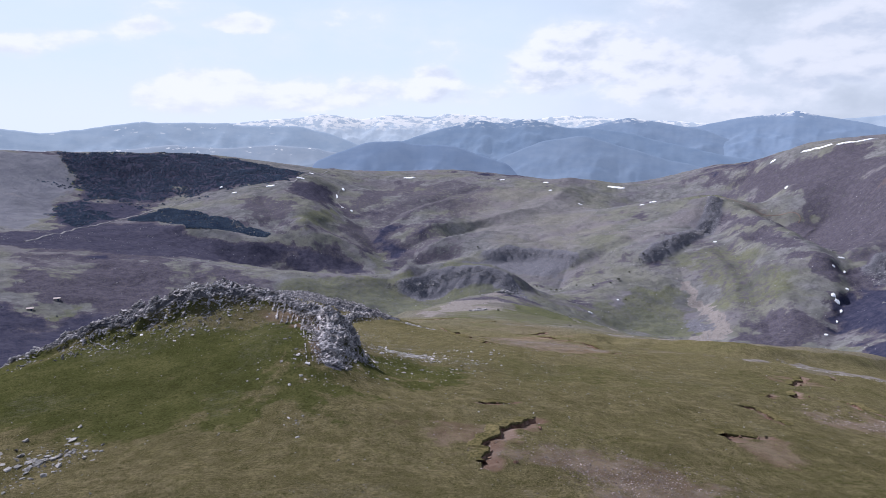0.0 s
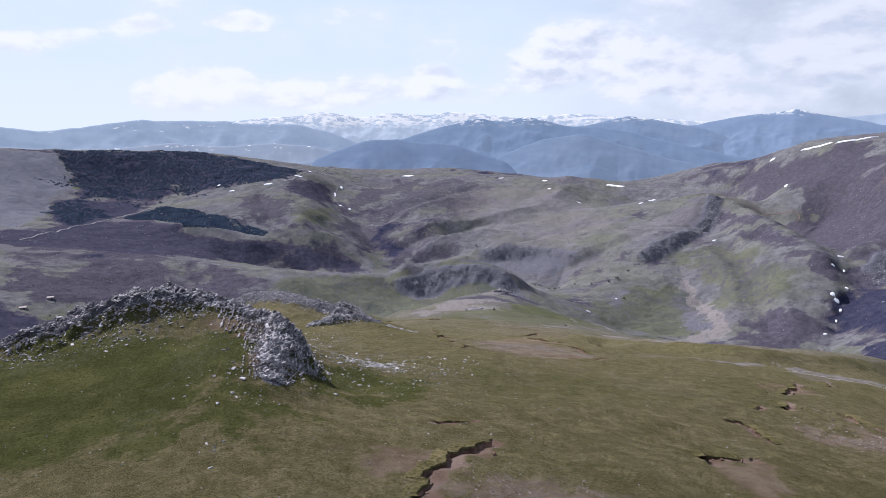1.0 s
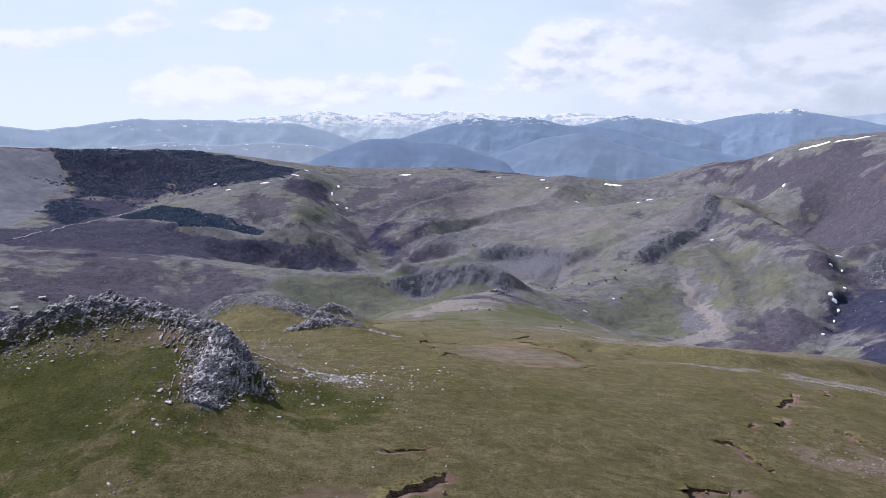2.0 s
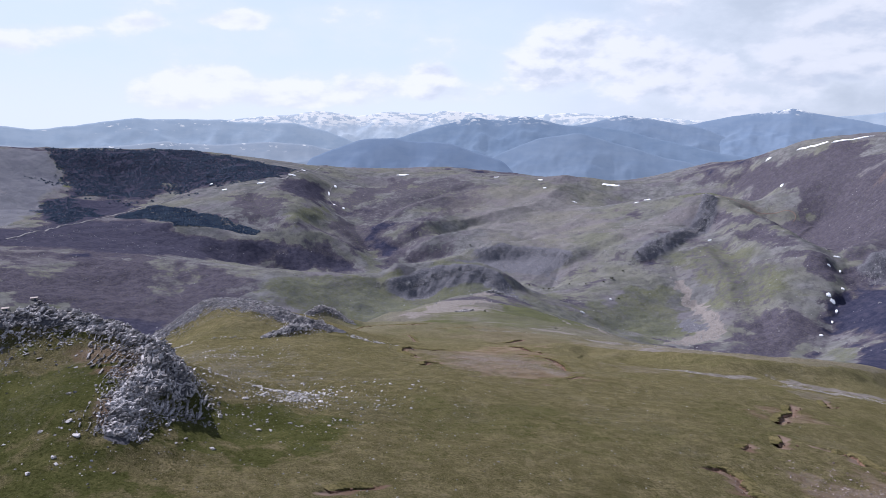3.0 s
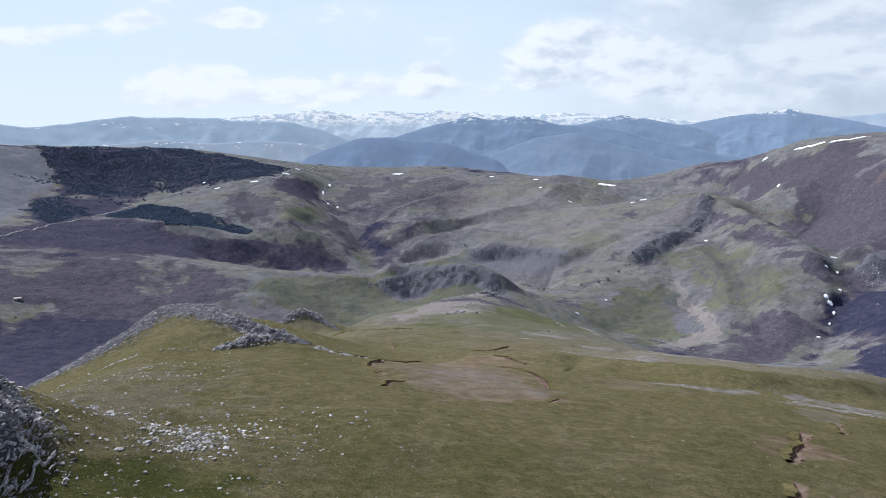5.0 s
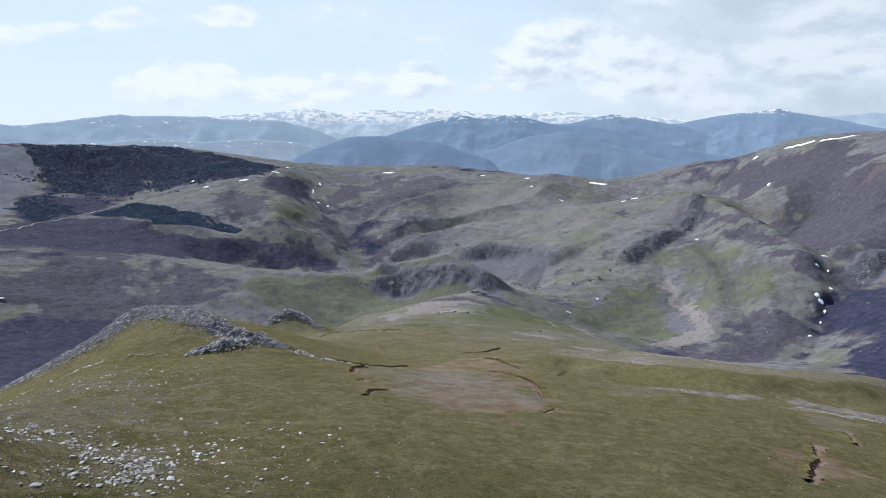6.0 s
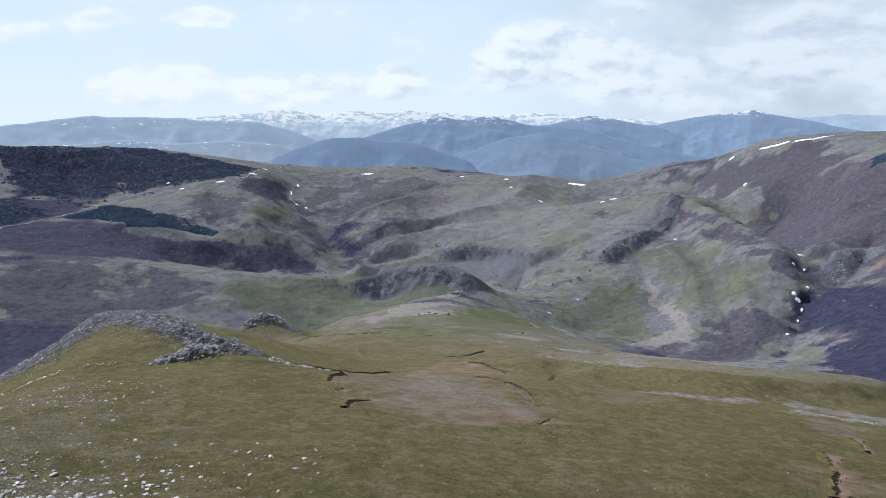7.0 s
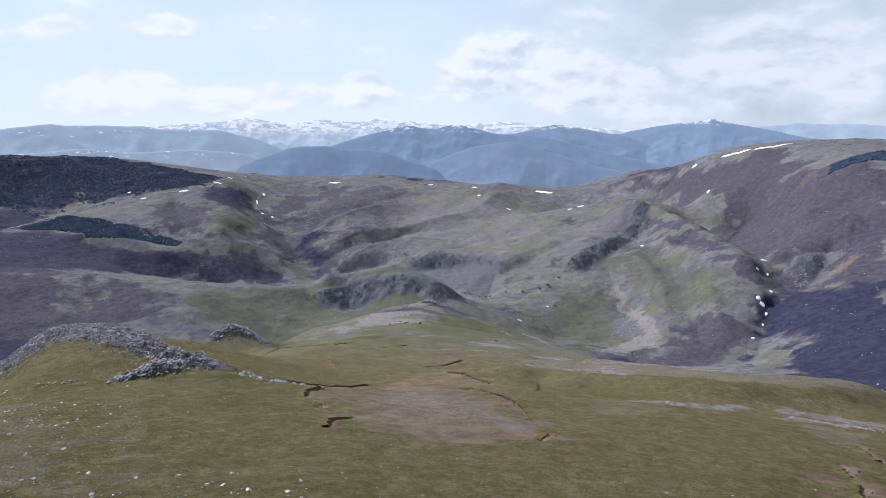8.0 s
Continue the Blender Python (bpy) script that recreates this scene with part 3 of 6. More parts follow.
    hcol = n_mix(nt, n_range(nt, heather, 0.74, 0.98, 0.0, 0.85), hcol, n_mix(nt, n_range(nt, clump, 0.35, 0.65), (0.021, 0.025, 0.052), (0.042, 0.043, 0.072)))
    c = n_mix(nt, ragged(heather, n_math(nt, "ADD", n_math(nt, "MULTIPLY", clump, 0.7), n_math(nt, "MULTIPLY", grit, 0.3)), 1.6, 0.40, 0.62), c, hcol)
    ecol = n_mix(nt, n_range(nt, n3, 0.35, 0.65), (0.160, 0.105, 0.078), (0.255, 0.190, 0.158))
    c = n_mix(nt, ragged(earth, n03, 0.9, 0.30, 0.85), c, ecol)
    crumbs = n_noise(nt, 9.0, 6, 0.8, pos).outputs[0]
    shingle = n_noise(nt, 2.3, 8, 0.8, pos).outputs[0]
    scol = n_mix(nt, n_range(nt, grit, 0.38, 0.66), (0.142, 0.126, 0.121), (0.280, 0.257, 0.252))
    c = n_mix(nt, n_math(nt, "MULTIPLY", n_math(nt, "MULTIPLY", ragged(stone, shingle, 1.5, 0.30, 0.80), ragged(stone, crumbs, 2.2, 0.30, 0.70)), 0.9), c, scol)
    kcol = n_mix(nt, n_range(nt, grit, 0.3, 0.7), (0.054, 0.056, 0.074), (0.185, 0.182, 0.204))
    c = n_mix(nt, ragged(crag, grit, 1.0, 0.35, 0.7), c, kcol)
    link(nt, c, bsdf.inputs["Base Color"])
    bsdf.inputs["Roughness"].default_value = 0.95
    bsdf.inputs["Specular IOR Level"].default_value = 0.0
    bump = nt.nodes.new("ShaderNodeBump")
    bump.inputs["Strength"].default_value, bump.inputs["Distance"].default_value = 1.0, 0.20
    link(nt, n_math(nt, "ADD", n_math(nt, "ADD", n_math(nt, "MULTIPLY", n03, 0.8), n_math(nt, "MULTIPLY", tuft, 0.9)), n_math(nt, "MULTIPLY", fine, 0.35)), bump.inputs["Height"])
    far_bump = nt.nodes.new("ShaderNodeBump")
    far_bump.inputs["Strength"].default_value, far_bump.inputs["Distance"].default_value = 0.9, 2.4
    link(nt, n_noise(nt, 0.10, 8, 0.72, pos).outputs[0], far_bump.inputs["Height"])
    link(nt, n_math(nt, "ADD", n_math(nt, "MULTIPLY", a.outputs["Alpha"], 0.74), 0.16), far_bump.inputs["Strength"])
    link(nt, far_bump.outputs[0], bump.inputs["Normal"])
    link(nt, bump.outputs[0], bsdf.inputs["Normal"])
    return m


LAND = land_material()


def distance_material(name, haze_tint, snow_from, snow_to, streaks=0.5):
    """Far backdrop ranges, with the haze of the air put into their colour and a glow."""
    grey = sum(haze_tint) / 3
    haze_tint = tuple(0.86 * v + 0.14 * grey for v in haze_tint)
    m, nt, bsdf = mat_nodes(name)
    pos = nt.nodes.new("ShaderNodeNewGeometry").outputs["Position"]
    sep = nt.nodes.new("ShaderNodeSeparateXYZ")
    link(nt, pos, sep.inputs[0])
    flat = nt.nodes.new("ShaderNodeVectorMath")
    flat.operation = "MULTIPLY"
    flat.inputs[1].default_value = (1.0, 1.0, 2.6)
    link(nt, pos, flat.inputs[0])
    big = n_noise(nt, 0.009, 7, 0.65, flat.outputs[0]).outputs[0]
    small = n_noise(nt, 0.02, 6, 0.65, pos).outputs[0]
    c = n_mix(nt, n_range(nt, big, 0.38, 0.62), tuple(v * 0.95 for v in haze_tint), (min(1, haze_tint[0] * 1.06), min(1, haze_tint[1] * 1.03), min(1, haze_tint[2] * 1.0)))
    lift = n_math(nt, "ADD", sep.outputs[2], n_math(nt, "MULTIPLY", n_math(nt, "SUBTRACT", small, 0.5), 110.0))
    snow = n_range(nt, lift, snow_from, snow_to)
    snow = n_math(nt, "MULTIPLY", snow, n_range(nt, n_noise(nt, 0.019, 6, 0.66, flat.outputs[0]).outputs[0], streaks - 0.012, streaks + 0.012))
    c = n_mix(nt, snow, c, (0.93, 0.95, 0.98))
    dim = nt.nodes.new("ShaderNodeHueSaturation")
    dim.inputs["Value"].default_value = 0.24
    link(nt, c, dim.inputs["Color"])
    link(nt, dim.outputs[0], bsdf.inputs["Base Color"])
    # Mountains emit their own haze colour, standing for light scattered in the air
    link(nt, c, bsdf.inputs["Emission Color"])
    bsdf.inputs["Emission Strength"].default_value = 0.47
    bsdf.inputs["Roughness"].default_value = 1.0
    bsdf.inputs["Specular IOR Level"].default_value = 0.0
    return m


def mesh_object(name, verts, faces, material, smooth=True):
    me = bpy.data.meshes.new(name)
    verts, faces = np.asarray(verts, np.float32), np.asarray(faces, np.int32)
    k = faces.shape[1]
    me.vertices.add(len(verts))
    me.vertices.foreach_set("co", verts.ravel())
    me.loops.add(faces.size)
    me.loops.foreach_set("vertex_index", faces.ravel())
    me.polygons.add(len(faces))
    me.polygons.foreach_set("loop_start", np.arange(0, faces.size, k, dtype=np.int32))
    me.update(calc_edges=True)
    if smooth:
        me.polygons.foreach_set("use_smooth", np.ones(len(faces), bool))
    else:
        me.polygons.foreach_set("use_smooth", np.zeros(len(faces), bool))
    if material:
        me.materials.append(material)
    return new(name, me)

# ---- the ground: one continuous sheet, finest on the ridge under the flight, cut along the feet of the hills ----
CENTRE = np.array([5.0, 15.0])
turns = np.radians(np.r_[np.arange(-180, -44, 3.0), np.arange(-44, 48, 0.135), np.arange(48, 180.1, 3.0)])
turns[-1] = turns[0] + 2 * np.pi
rings = np.r_[1.0, np.geomspace(4, 12, 16)[:-1], np.geomspace(12, 150, 520)[:-1], np.geomspace(150, 500, 170)[:-1], np.geomspace(500, 1350, 210)[:-1], np.geomspace(1350, 2000, 45)[:-1], np.geomspace(2000, 4900, 30)]
ga, gr = np.meshgrid(turns, rings)
gx, gy = CENTRE[0] + gr * np.sin(ga), CENTRE[1] + gr * np.cos(ga)
gz = height(gx, gy)


def blot(x, y, cx, cy, rx, ry, turn=0.0, ragged=0.5, size=None, seed=0):
    """A soft ragged oval patch, 1 inside."""
    c, s = math.cos(radians(turn)), math.sin(radians(turn))
    out, reach = np.zeros_like(x), 1.8 * max(rx, ry)
    sel = (np.abs(x - cx) < reach) & (np.abs(y - cy) < reach)
    x, y = x[sel], y[sel]
    u, v = ((x - cx) * c + (y - cy) * s) / rx, (-(x - cx) * s + (y - cy) * c) / ry
    d = np.sqrt(u * u + v * v) + ragged * fbm(x, y, size or max(4.0, 0.5 * min(rx, ry)), 5, 0.65, 40 + seed)
    out[sel] = 1 - step01(d, 0.45, 1.25)
    return out


def area(x, y, poly, soft, seed=0):
    """A ragged patch with a drawn outline, 1 inside."""
    q = np.array(poly, float)
    out = np.zeros_like(x)
    sel = (x > q[:, 0].min() - 2 * soft) & (x < q[:, 0].max() + 2 * soft) & (y > q[:, 1].min() - 2 * soft) & (y < q[:, 1].max() + 2 * soft)
    x, y = x[sel], y[sel]
    within, gap = np.zeros(x.shape, bool), np.full(x.shape, 1e9)
    for (x0, y0), (x1, y1) in zip(q, np.roll(q, -1, axis=0)):
        within ^= ((y0 > y) != (y1 > y)) & (x < (x1 - x0) * (y - y0) / (y1 - y0 + 1e-9) + x0)
        f = np.clip(((x - x0) * (x1 - x0) + (y - y0) * (y1 - y0)) / ((x1 - x0) ** 2 + (y1 - y0) ** 2), 0, 1)
        gap = np.minimum(gap, np.hypot(x - x0 - f * (x1 - x0), y - y0 - f * (y1 - y0)))
    gap = np.where(within, gap, -gap) + 1.1 * soft * fbm(x, y, 2.2 * soft, 5, 0.6, 30 + seed)
    out[sel] = step01(gap, -0.6 * soft, 0.6 * soft)
    return out


# Outlines of the woods, moors, meadows, screes, crags and shaded slopes on the hills beyond
PLOTS = {
    "forest": [(-834, 1446), (-783, 1513), (-623, 1583), (-557, 1583), (-489, 1575), (-412, 1532), (-342, 1504), (-308, 1473), (-321, 1365), (-370, 1333), (-417, 1338), (-469, 1326), (-492, 1310), (-539, 1362), (-566, 1377), (-534, 1319), (-548, 1260), (-604, 1256), (-651, 1246), (-665, 1199), (-689, 1169), (-629, 1054), (-541, 958), (-544, 1091), (-621, 1150), (-693, 1263), (-747, 1338)],
    "field": [(-1060, 1330), (-883, 1377), (-832, 1435), (-759, 1352), (-706, 1265), (-699, 1186), (-624, 1041), (-599, 922), (-760, 960)],
    "left_moor": [(-640, 800), (-560, 880), (-560, 960), (-535, 1030), (-470, 1060), (-404, 1034), (-316, 780), (-357, 760), (-437, 740), (-540, 690)],
    "dark_moor": [(-507, 953), (-469, 974), (-429, 974), (-398, 999), (-359, 1009), (-319, 1017), (-264, 1037), (-239, 1045), (-249, 1008), (-251, 982), (-290, 924), (-319, 857), (-341, 823), (-409, 879)],
    "shaded_slope": [(-240, 1048), (-203, 1040), (-170, 1053), (-133, 1046), (-103, 1012), (-145, 1005), (-195, 994), (-251, 982)],
    "road_moor": [(-391, 1236), (-353, 1272), (-314, 1243), (-279, 1227), (-252, 1159), (-263, 1135), (-295, 1125), (-323, 1124), (-357, 1158)],
    "shaded_gully_moor": [(-305, 1367), (-273, 1438), (-255, 1456), (-240, 1434), (-228, 1345), (-241, 1270), (-268, 1250), (-304, 1289)],
    "olive_patch": [(-252, 1128), (-235, 1210), (-215, 1303), (-195, 1243), (-205, 1154), (-229, 1086), (-250, 1098)],
    "valley_green": [(-127, 1135), (-102, 1141), (-80, 950), (-100, 950), (-118, 1056)],
    "north_moor": [(-153, 1304), (-109, 1425), (-49, 1605), (27, 1694), (107, 1597), (107, 1453), (69, 1348), (23, 1276), (-4, 1240), (-21, 1269), (3, 1331), (-17, 1349), (-53, 1323), (-77, 1301), (-110, 1270)],
    "low_moor": [(-188, 1170), (-184, 1278), (-150, 1282), (-126, 1190), (-130, 1137), (-154, 1139), (-175, 1148)],
    "shaded_mid_moor": [(-68, 1153), (-34, 1187), (14, 1223), (-3, 1136), (-37, 1117), (-64, 1130)],
    "near_moor": [(-420, 703), (-345, 719), (-295, 730), (-267, 722), (-234, 752), (-191, 670), (-186, 632), (-220, 593), (-216, 502), (-247, 472), (-297, 456), (-438, 676)],
    "deep_moor": [(-420, 500), (-222, 560), (-140, 470), (-100, 380), (-85, 280), (-140, 210), (-300, 260), (-420, 380)],
    "straw_a": [(-438, 681), (-406, 708), (-367, 680), (-344, 618), (-363, 608), (-392, 622)],
    "straw_b": [(-300, 711), (-293, 740), (-266, 695), (-259, 653), (-252, 599), (-272, 626), (-278, 666)],
    "straw_c": [(-272, 720), (-259, 732), (-241, 667), (-247, 631), (-254, 679)],
    "near_green": [(-185, 680), (-100, 742), (-63, 757), (11, 785), (58, 770), (90, 728), (60, 660), (20, 560), (-87, 570), (-140, 600)],
    "crest_straw": [(-265, 733), (-263, 884), (-156, 744), (-102, 725), (-118, 676), (-159, 656), (-201, 684)],
    "meadow": [(-335, 521), (-312, 548), (-295, 526), (-314, 500)],
    "east_moor": [(416, 686), (429, 700), (442, 714), (484, 710), (505, 668), (560, 640), (640, 650), (505, 616), (480, 460), (330, 250), (150, 240), (160, 330), (250, 450), (331, 497), (331, 533), (386, 634), (412, 672)],
    "gully_green": [(317, 519), (383, 620), (399, 618), (376, 566), (330, 502)],
    "scrub": [(302, 653), (326, 694), (363, 711), (392, 673), (385, 639), (355, 602), (325, 596), (292, 617)],
    "pale_strip": [(478, 1138), (489, 1077), (477, 957), (451, 829), (448, 766), (447, 738), (426, 740), (424, 801), (451, 952), (467, 1089)],
    "olive_face": [(343, 941), (405, 975), (422, 886), (415, 756), (396, 718), (346, 700), (329, 715), (334, 808), (328, 874)],
    "foot_green": [(149, 726), (211, 824), (261, 848), (306, 852), (312, 827), (309, 786), (288, 714), (252, 689), (221, 650), (203, 688), (175, 701)],
    "scree": [(317, 874), (327, 861), (330, 797), (318, 705), (309, 676), (278, 664), (252, 656), (239, 662), (285, 697), (307, 715), (313, 786), (315, 835)],
    "long_crag": [(77, 1063), (112, 1067), (156, 1053), (191, 1016), (177, 958), (33, 1027)],
    "summit_crag": [(460, 1153), (478, 1150), (467, 1109), (448, 1084), (388, 1011), (313, 950), (290, 927), (281, 936), (310, 954), (385, 1039), (438, 1089), (455, 1121)],
    "knoll_crag": [(-36, 720), (-28, 742), (-12, 749), (7, 752), (23, 750), (35, 741), (23, 732), (10, 728), (-11, 717), (-29, 702)],
    "east_mauve": [(605, 1453), (695, 1307), (787, 1185), (653, 962), (614, 1054), (606, 1340)],
    "east_green": [(568, 1129), (593, 1120), (608, 1093), (581, 1094)],
    "east_brown": [(577, 1065), (640, 1090), (740, 1000), (740, 850), (640, 760), (540, 798), (502, 790), (530, 900)],
    "knoll_crag_east": [(46, 741), (68, 737), (89, 728), (91, 706), (72, 710), (54, 726)],
    "red_cliff": [(482, 722), (527, 770), (549, 776), (530, 721), (510, 701), (491, 701)],
    "heath_dark": [(-688, 1161), (-660, 1191), (-598, 1243), (-547, 1245), (-519, 1150), (-536, 1093), (-535, 947), (-590, 991)],
    "foot_olive": [(92, 704), (156, 931), (168, 824), (156, 729), (184, 710), (221, 650), (124, 415), (100, 477), (82, 521)],
    "hill_green": [(-165, 660), (-124, 713), (-47, 740), (-40, 722), (-86, 616), (-141, 625)],
    "east_lower": [(470, 761), (521, 789), (574, 814), (648, 799), (524, 641), (492, 722), (443, 714)],
    "east_mid": [(599, 1076), (641, 978), (695, 861), (653, 806), (580, 823), (494, 790), (581, 1015)],
    "left_heath": [(-491, 757), (-496, 829), (-508, 1054), (-507, 1132), (-435, 1013), (-414, 932), (-341, 857), (-357, 744), (-414, 734), (-450, 694)],
    "knob_streak": [(-19, 412), (4, 506), (45, 539), (52, 516), (13, 463), (-7, 394)],
    "ring": [(2.5, 117.6), (6, 127), (14, 132), (22, 127), (26, 115.7), (24.3, 95.8), (22.6, 87.6), (18.2, 84), (13.1, 84.6), (8.8, 89.8), (5, 103)],
    "stony_edge": [(46, 208), (66, 226), (86, 226), (104, 201), (114, 180), (124, 154), (108, 153), (88, 141), (71, 140), (65, 160), (58, 172), (46, 178)],
    "bare_a": [(35.8, 121.7), (44.7, 123.9), (55.2, 122.7), (47.9, 107.4), (37.8, 103.1), (32.9, 107.6)],
    "bare_b": [(60.8, 110.7), (69.7, 113.2), (73.5, 110), (60.4, 96.3), (55.2, 97)],
    "grey_top": [(328, 1122), (392, 1175), (428, 1166), (464, 1145), (443, 1099), (390, 1051), (317, 963), (280, 980), (254, 1012)],
    "grey_moor": [(41, 1552), (297, 1513), (348, 1226), (205, 1016), (87, 1079), (25, 1245)],
    "north_upper": [(-206, 1428), (-170, 1539), (-99, 1656), (-37, 1679), (-49, 1625), (-114, 1489), (-152, 1375), (-183, 1349)],
    "shaded_low_moor": [(-22, 1091), (21, 1107), (64, 1107), (41, 1085)],
    "olive_top": [(102, 1180), (138, 1233), (184, 1120), (209, 1046), (286, 1145), (300, 1055), (248, 1021), (203, 1017), (157, 1060), (122, 1075)],
    "burn_straw": [(409, 617), (416, 591), (405, 567), (387, 571)],
}


def covers(x, y, z):
    """How much heather, stone, lush grass, earth, crag and old field lies at each place."""
    r = np.hypot(x, y)
    big = fbm(x, y, 260, 5, 0.55, 61)
    mid = fbm(x, y, 45, 5, 0.6, 71)
    fine = fbm(x, y, 9, 4, 0.6, 75)
    far = step01(r, 420, 560)
    heather = far * np.clip(0.20 + 0.55 * big + 0.45 * mid, 0, 1)
    stone = far * np.clip(0.12 + 0.3 * mid - 0.2 * big, 0, 1)
    lush, earth, crag, field = (np.zeros_like(x) for _ in range(4))

    def put(layer, amount, *patches):
        for p in patches:
            layer[:] = np.maximum(layer, amount * blot(x, y, *p))

    def plot(layer, amount, soft, *names):
        for k, name in enumerate(names):
            a = area(x, y, PLOTS[name], soft, k)
            layer[:] = layer * (1 - a) + amount * a
    # heather moors, and shaded slopes whose darkness is painted as heather
    plot(heather, 0.32, 60, "grey_moor", "grey_top")
    plot(heather, 0.74, 24, "pale_strip")
    plot(heather, 0.60, 16, "road_moor", "low_moor", "north_upper")
    plot(heather, 0.56, 14, "north_moor", "shaded_mid_moor", "shaded_low_moor")
    # side of the gully turned from the sun, its shade painted as heather
    plot(heather, 0.85, 10, "shaded_gully_moor")
    plot(heather, 0.68, 30, "east_mauve")
    plot(heather, 0.70, 30, "east_brown", "east_mid")
    plot(heather, 0.70, 20, "left_heath")
    plot(heather, 0.78, 20, "east_lower")
    plot(heather, 0.76, 18, "near_moor")
    # western slopes: dark heather, deepened further to stand for cloud shadow
    plot(heather, 0.90, 12, "heath_dark")
    plot(heather, 0.88, 14, "left_moor", "dark_moor", "shaded_slope")
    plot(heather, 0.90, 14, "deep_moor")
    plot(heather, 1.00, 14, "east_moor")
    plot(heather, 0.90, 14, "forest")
    plot(lush, 0.9, 14, "forest")
    plot(heather, 0.72, 24, "scrub")
    plot(heather, 0.46, 14, "straw_a", "straw_b", "straw_c", "burn_straw")
    plot(heather, 0.42, 14, "crest_straw")
    plot(heather, 0.05, 16, "field", "olive_patch", "valley_green", "near_green", "meadow", "gully_green", "foot_green", "scree", "east_green", "olive_top", "foot_olive", "hill_green")
    plot(heather, 0.46, 24, "olive_face")
    # green flushes
    plot(lush, 0.5, 16, "valley_green", "gully_green", "east_green")
    plot(lush, 0.45, 16, "foot_olive")
    plot(lush, 0.56, 22, "near_green", "foot_green", "hill_green")
    plot(lush, 0.55, 14, "olive_patch", "meadow")
    plot(lush, 0.42, 26, "olive_top")
    plot(lush, 0.55, 26, "olive_face")
    put(lush, 0.55, (490, 1225, 60, 30, -30), (60, 420, 60, 60, 0))
    # bowl under the outcrop: greener turf, also darkened for facing off the sun
    put(lush, 1.0, (-17, 45, 13, 8, 0), (-4, 50, 8, 6, 20), (-26, 41, 15, 10, 0), (-17, 39, 12, 6, 0))
    put(lush, 0.5, (12, 60, 14, 9, 10))
    # limestone slopes and screes
    plot(stone, 0.55, 40, "grey_top", "grey_moor")
    plot(stone, 0.10, 16, "pale_strip", "olive_face", "east_lower", "east_mid", "east_brown", "east_mauve")
    plot(stone, 0.10, 16, "foot_green", "near_green", "near_moor", "deep_moor", "dark_moor", "east_moor")
    plot(stone, 1.15, 7, "scree")
    plot(stone, 0.85, 7, "knob_streak")
    # knob and ridge edge
    put(stone, 0.8, (24, 460, 24, 26, 0), (45, 590, 14, 40, 0), (60, 224, 14, 4, 10, 0.3), (80, 214, 14, 4, -40, 0.3), (97, 200, 12, 4, -40, 0.3), (110, 180, 5, 18, 10, 0.3), (84, 240, 5, 50, 10), (106, 190, 6, 30, 15), (118, 165, 5, 14, 15), (60, 300, 14, 40, 0), (-14, 440, 8, 40, 30), (8, 475, 8, 30, 20), (62, 172, 6, 18, -20), (56, 125, 14, 2.5, 0), (74, 119, 12, 2.5, 3), (108, 440, 5, 70, 10), (78, 124, 12, 4, -20), (130, 500, 16, 60, 0))
    put(stone, 0.52, (-14, 76, 13, 11, 20), (-7, 64, 8, 7, 0), (-24, 88, 16, 9, 30), (-32, 100, 14, 9, 0))
    put(stone, 0.5, (9, 30, 8, 5, -15), (36, 52, 7, 4, -20), (44, 50, 9, 5, -10))
    put(earth, 0.60, (15, 105, 11, 18, -8), (20, 92, 8, 9, 0), (20, 140, 12, 30, -10), (9, 30, 7, 4, -15), (2, 34, 4, 3, 0), (20, 38, 3, 4, 0), (36, 52, 7, 5, 0), (45, 78, 7, 5, 30))
    put(stone, 0.6, (15, 112, 9, 16, -8), (22, 98, 5, 10, 0))
    put(earth, 0.42, (30, 200, 22, 40, 0), (60, 170, 16, 24, 0))
    put(lush, 0.55, (40, 330, 40, 90, 10), (70, 420, 40, 80, 15))
    # band along the low bank: darker green painted for its shade
    put(lush, 0.40, (45, 143, 16, 5, -25, 0.3), (62, 137, 17, 5.5, -5, 0.3), (88, 142, 18, 5.5, 18, 0.3))
    put(lush, 0.7, (90, 480, 60, 70, 0), (-20, 300, 50, 60, 0))
    put(earth, 0.62, (-12.5, 52.0, 4.0, 2.0, 25))
    put(earth, 0.75, (-9.5, 49.5, 2.6, 1.3, 20), (-8.5, 44.5, 1.6, 2.4, 0))
    put(earth, 0.45, (540, 1130, 30, 40, 0), (690, 1010, 40, 16, 10))
    put(stone, 0.34, (10, 500, 30, 90, 15), (0, 440, 30, 50, 0))
    for name, bare, strewn in (("ring", 0.47, 0.5), ("stony_edge", 0.36, 0.55), ("bare_a", 0.42, 0.5), ("bare_b", 0.42, 0.55)):
        a = area(x, y, PLOTS[name], 3.5)
        earth[:] = np.maximum(earth, bare * a)
        stone[:] = np.maximum(stone, strewn * a)
        lush *= 1 - a
    # cliffs
    put(crag, 0.9, (290, 722, 16, 30, 0), (26, 452, 5, 7, 0), (57, 603, 9, 10, 0))
    put(earth, 0.6, (540, 730, 60, 14, 25))
    crag[:] = np.maximum(crag, 0.85 * cliffs(x, y)[1])
    plot(crag, 0.95, 9, "summit_crag", "knoll_crag", "knoll_crag_east")
    plot(crag, 0.78, 12, "long_crag")
    plot(crag, 0.55, 10, "red_cliff")
    # old fields on the western hill
    plot(field, 0.95, 10, "field")
    lift, inside = heaped(x, y)
    crag[:] = np.maximum(crag, 0.9 * step01(inside, 0.22, 0.60))
    earth[:] = np.maximum(earth, 1.2 * torn(x, y)[1])
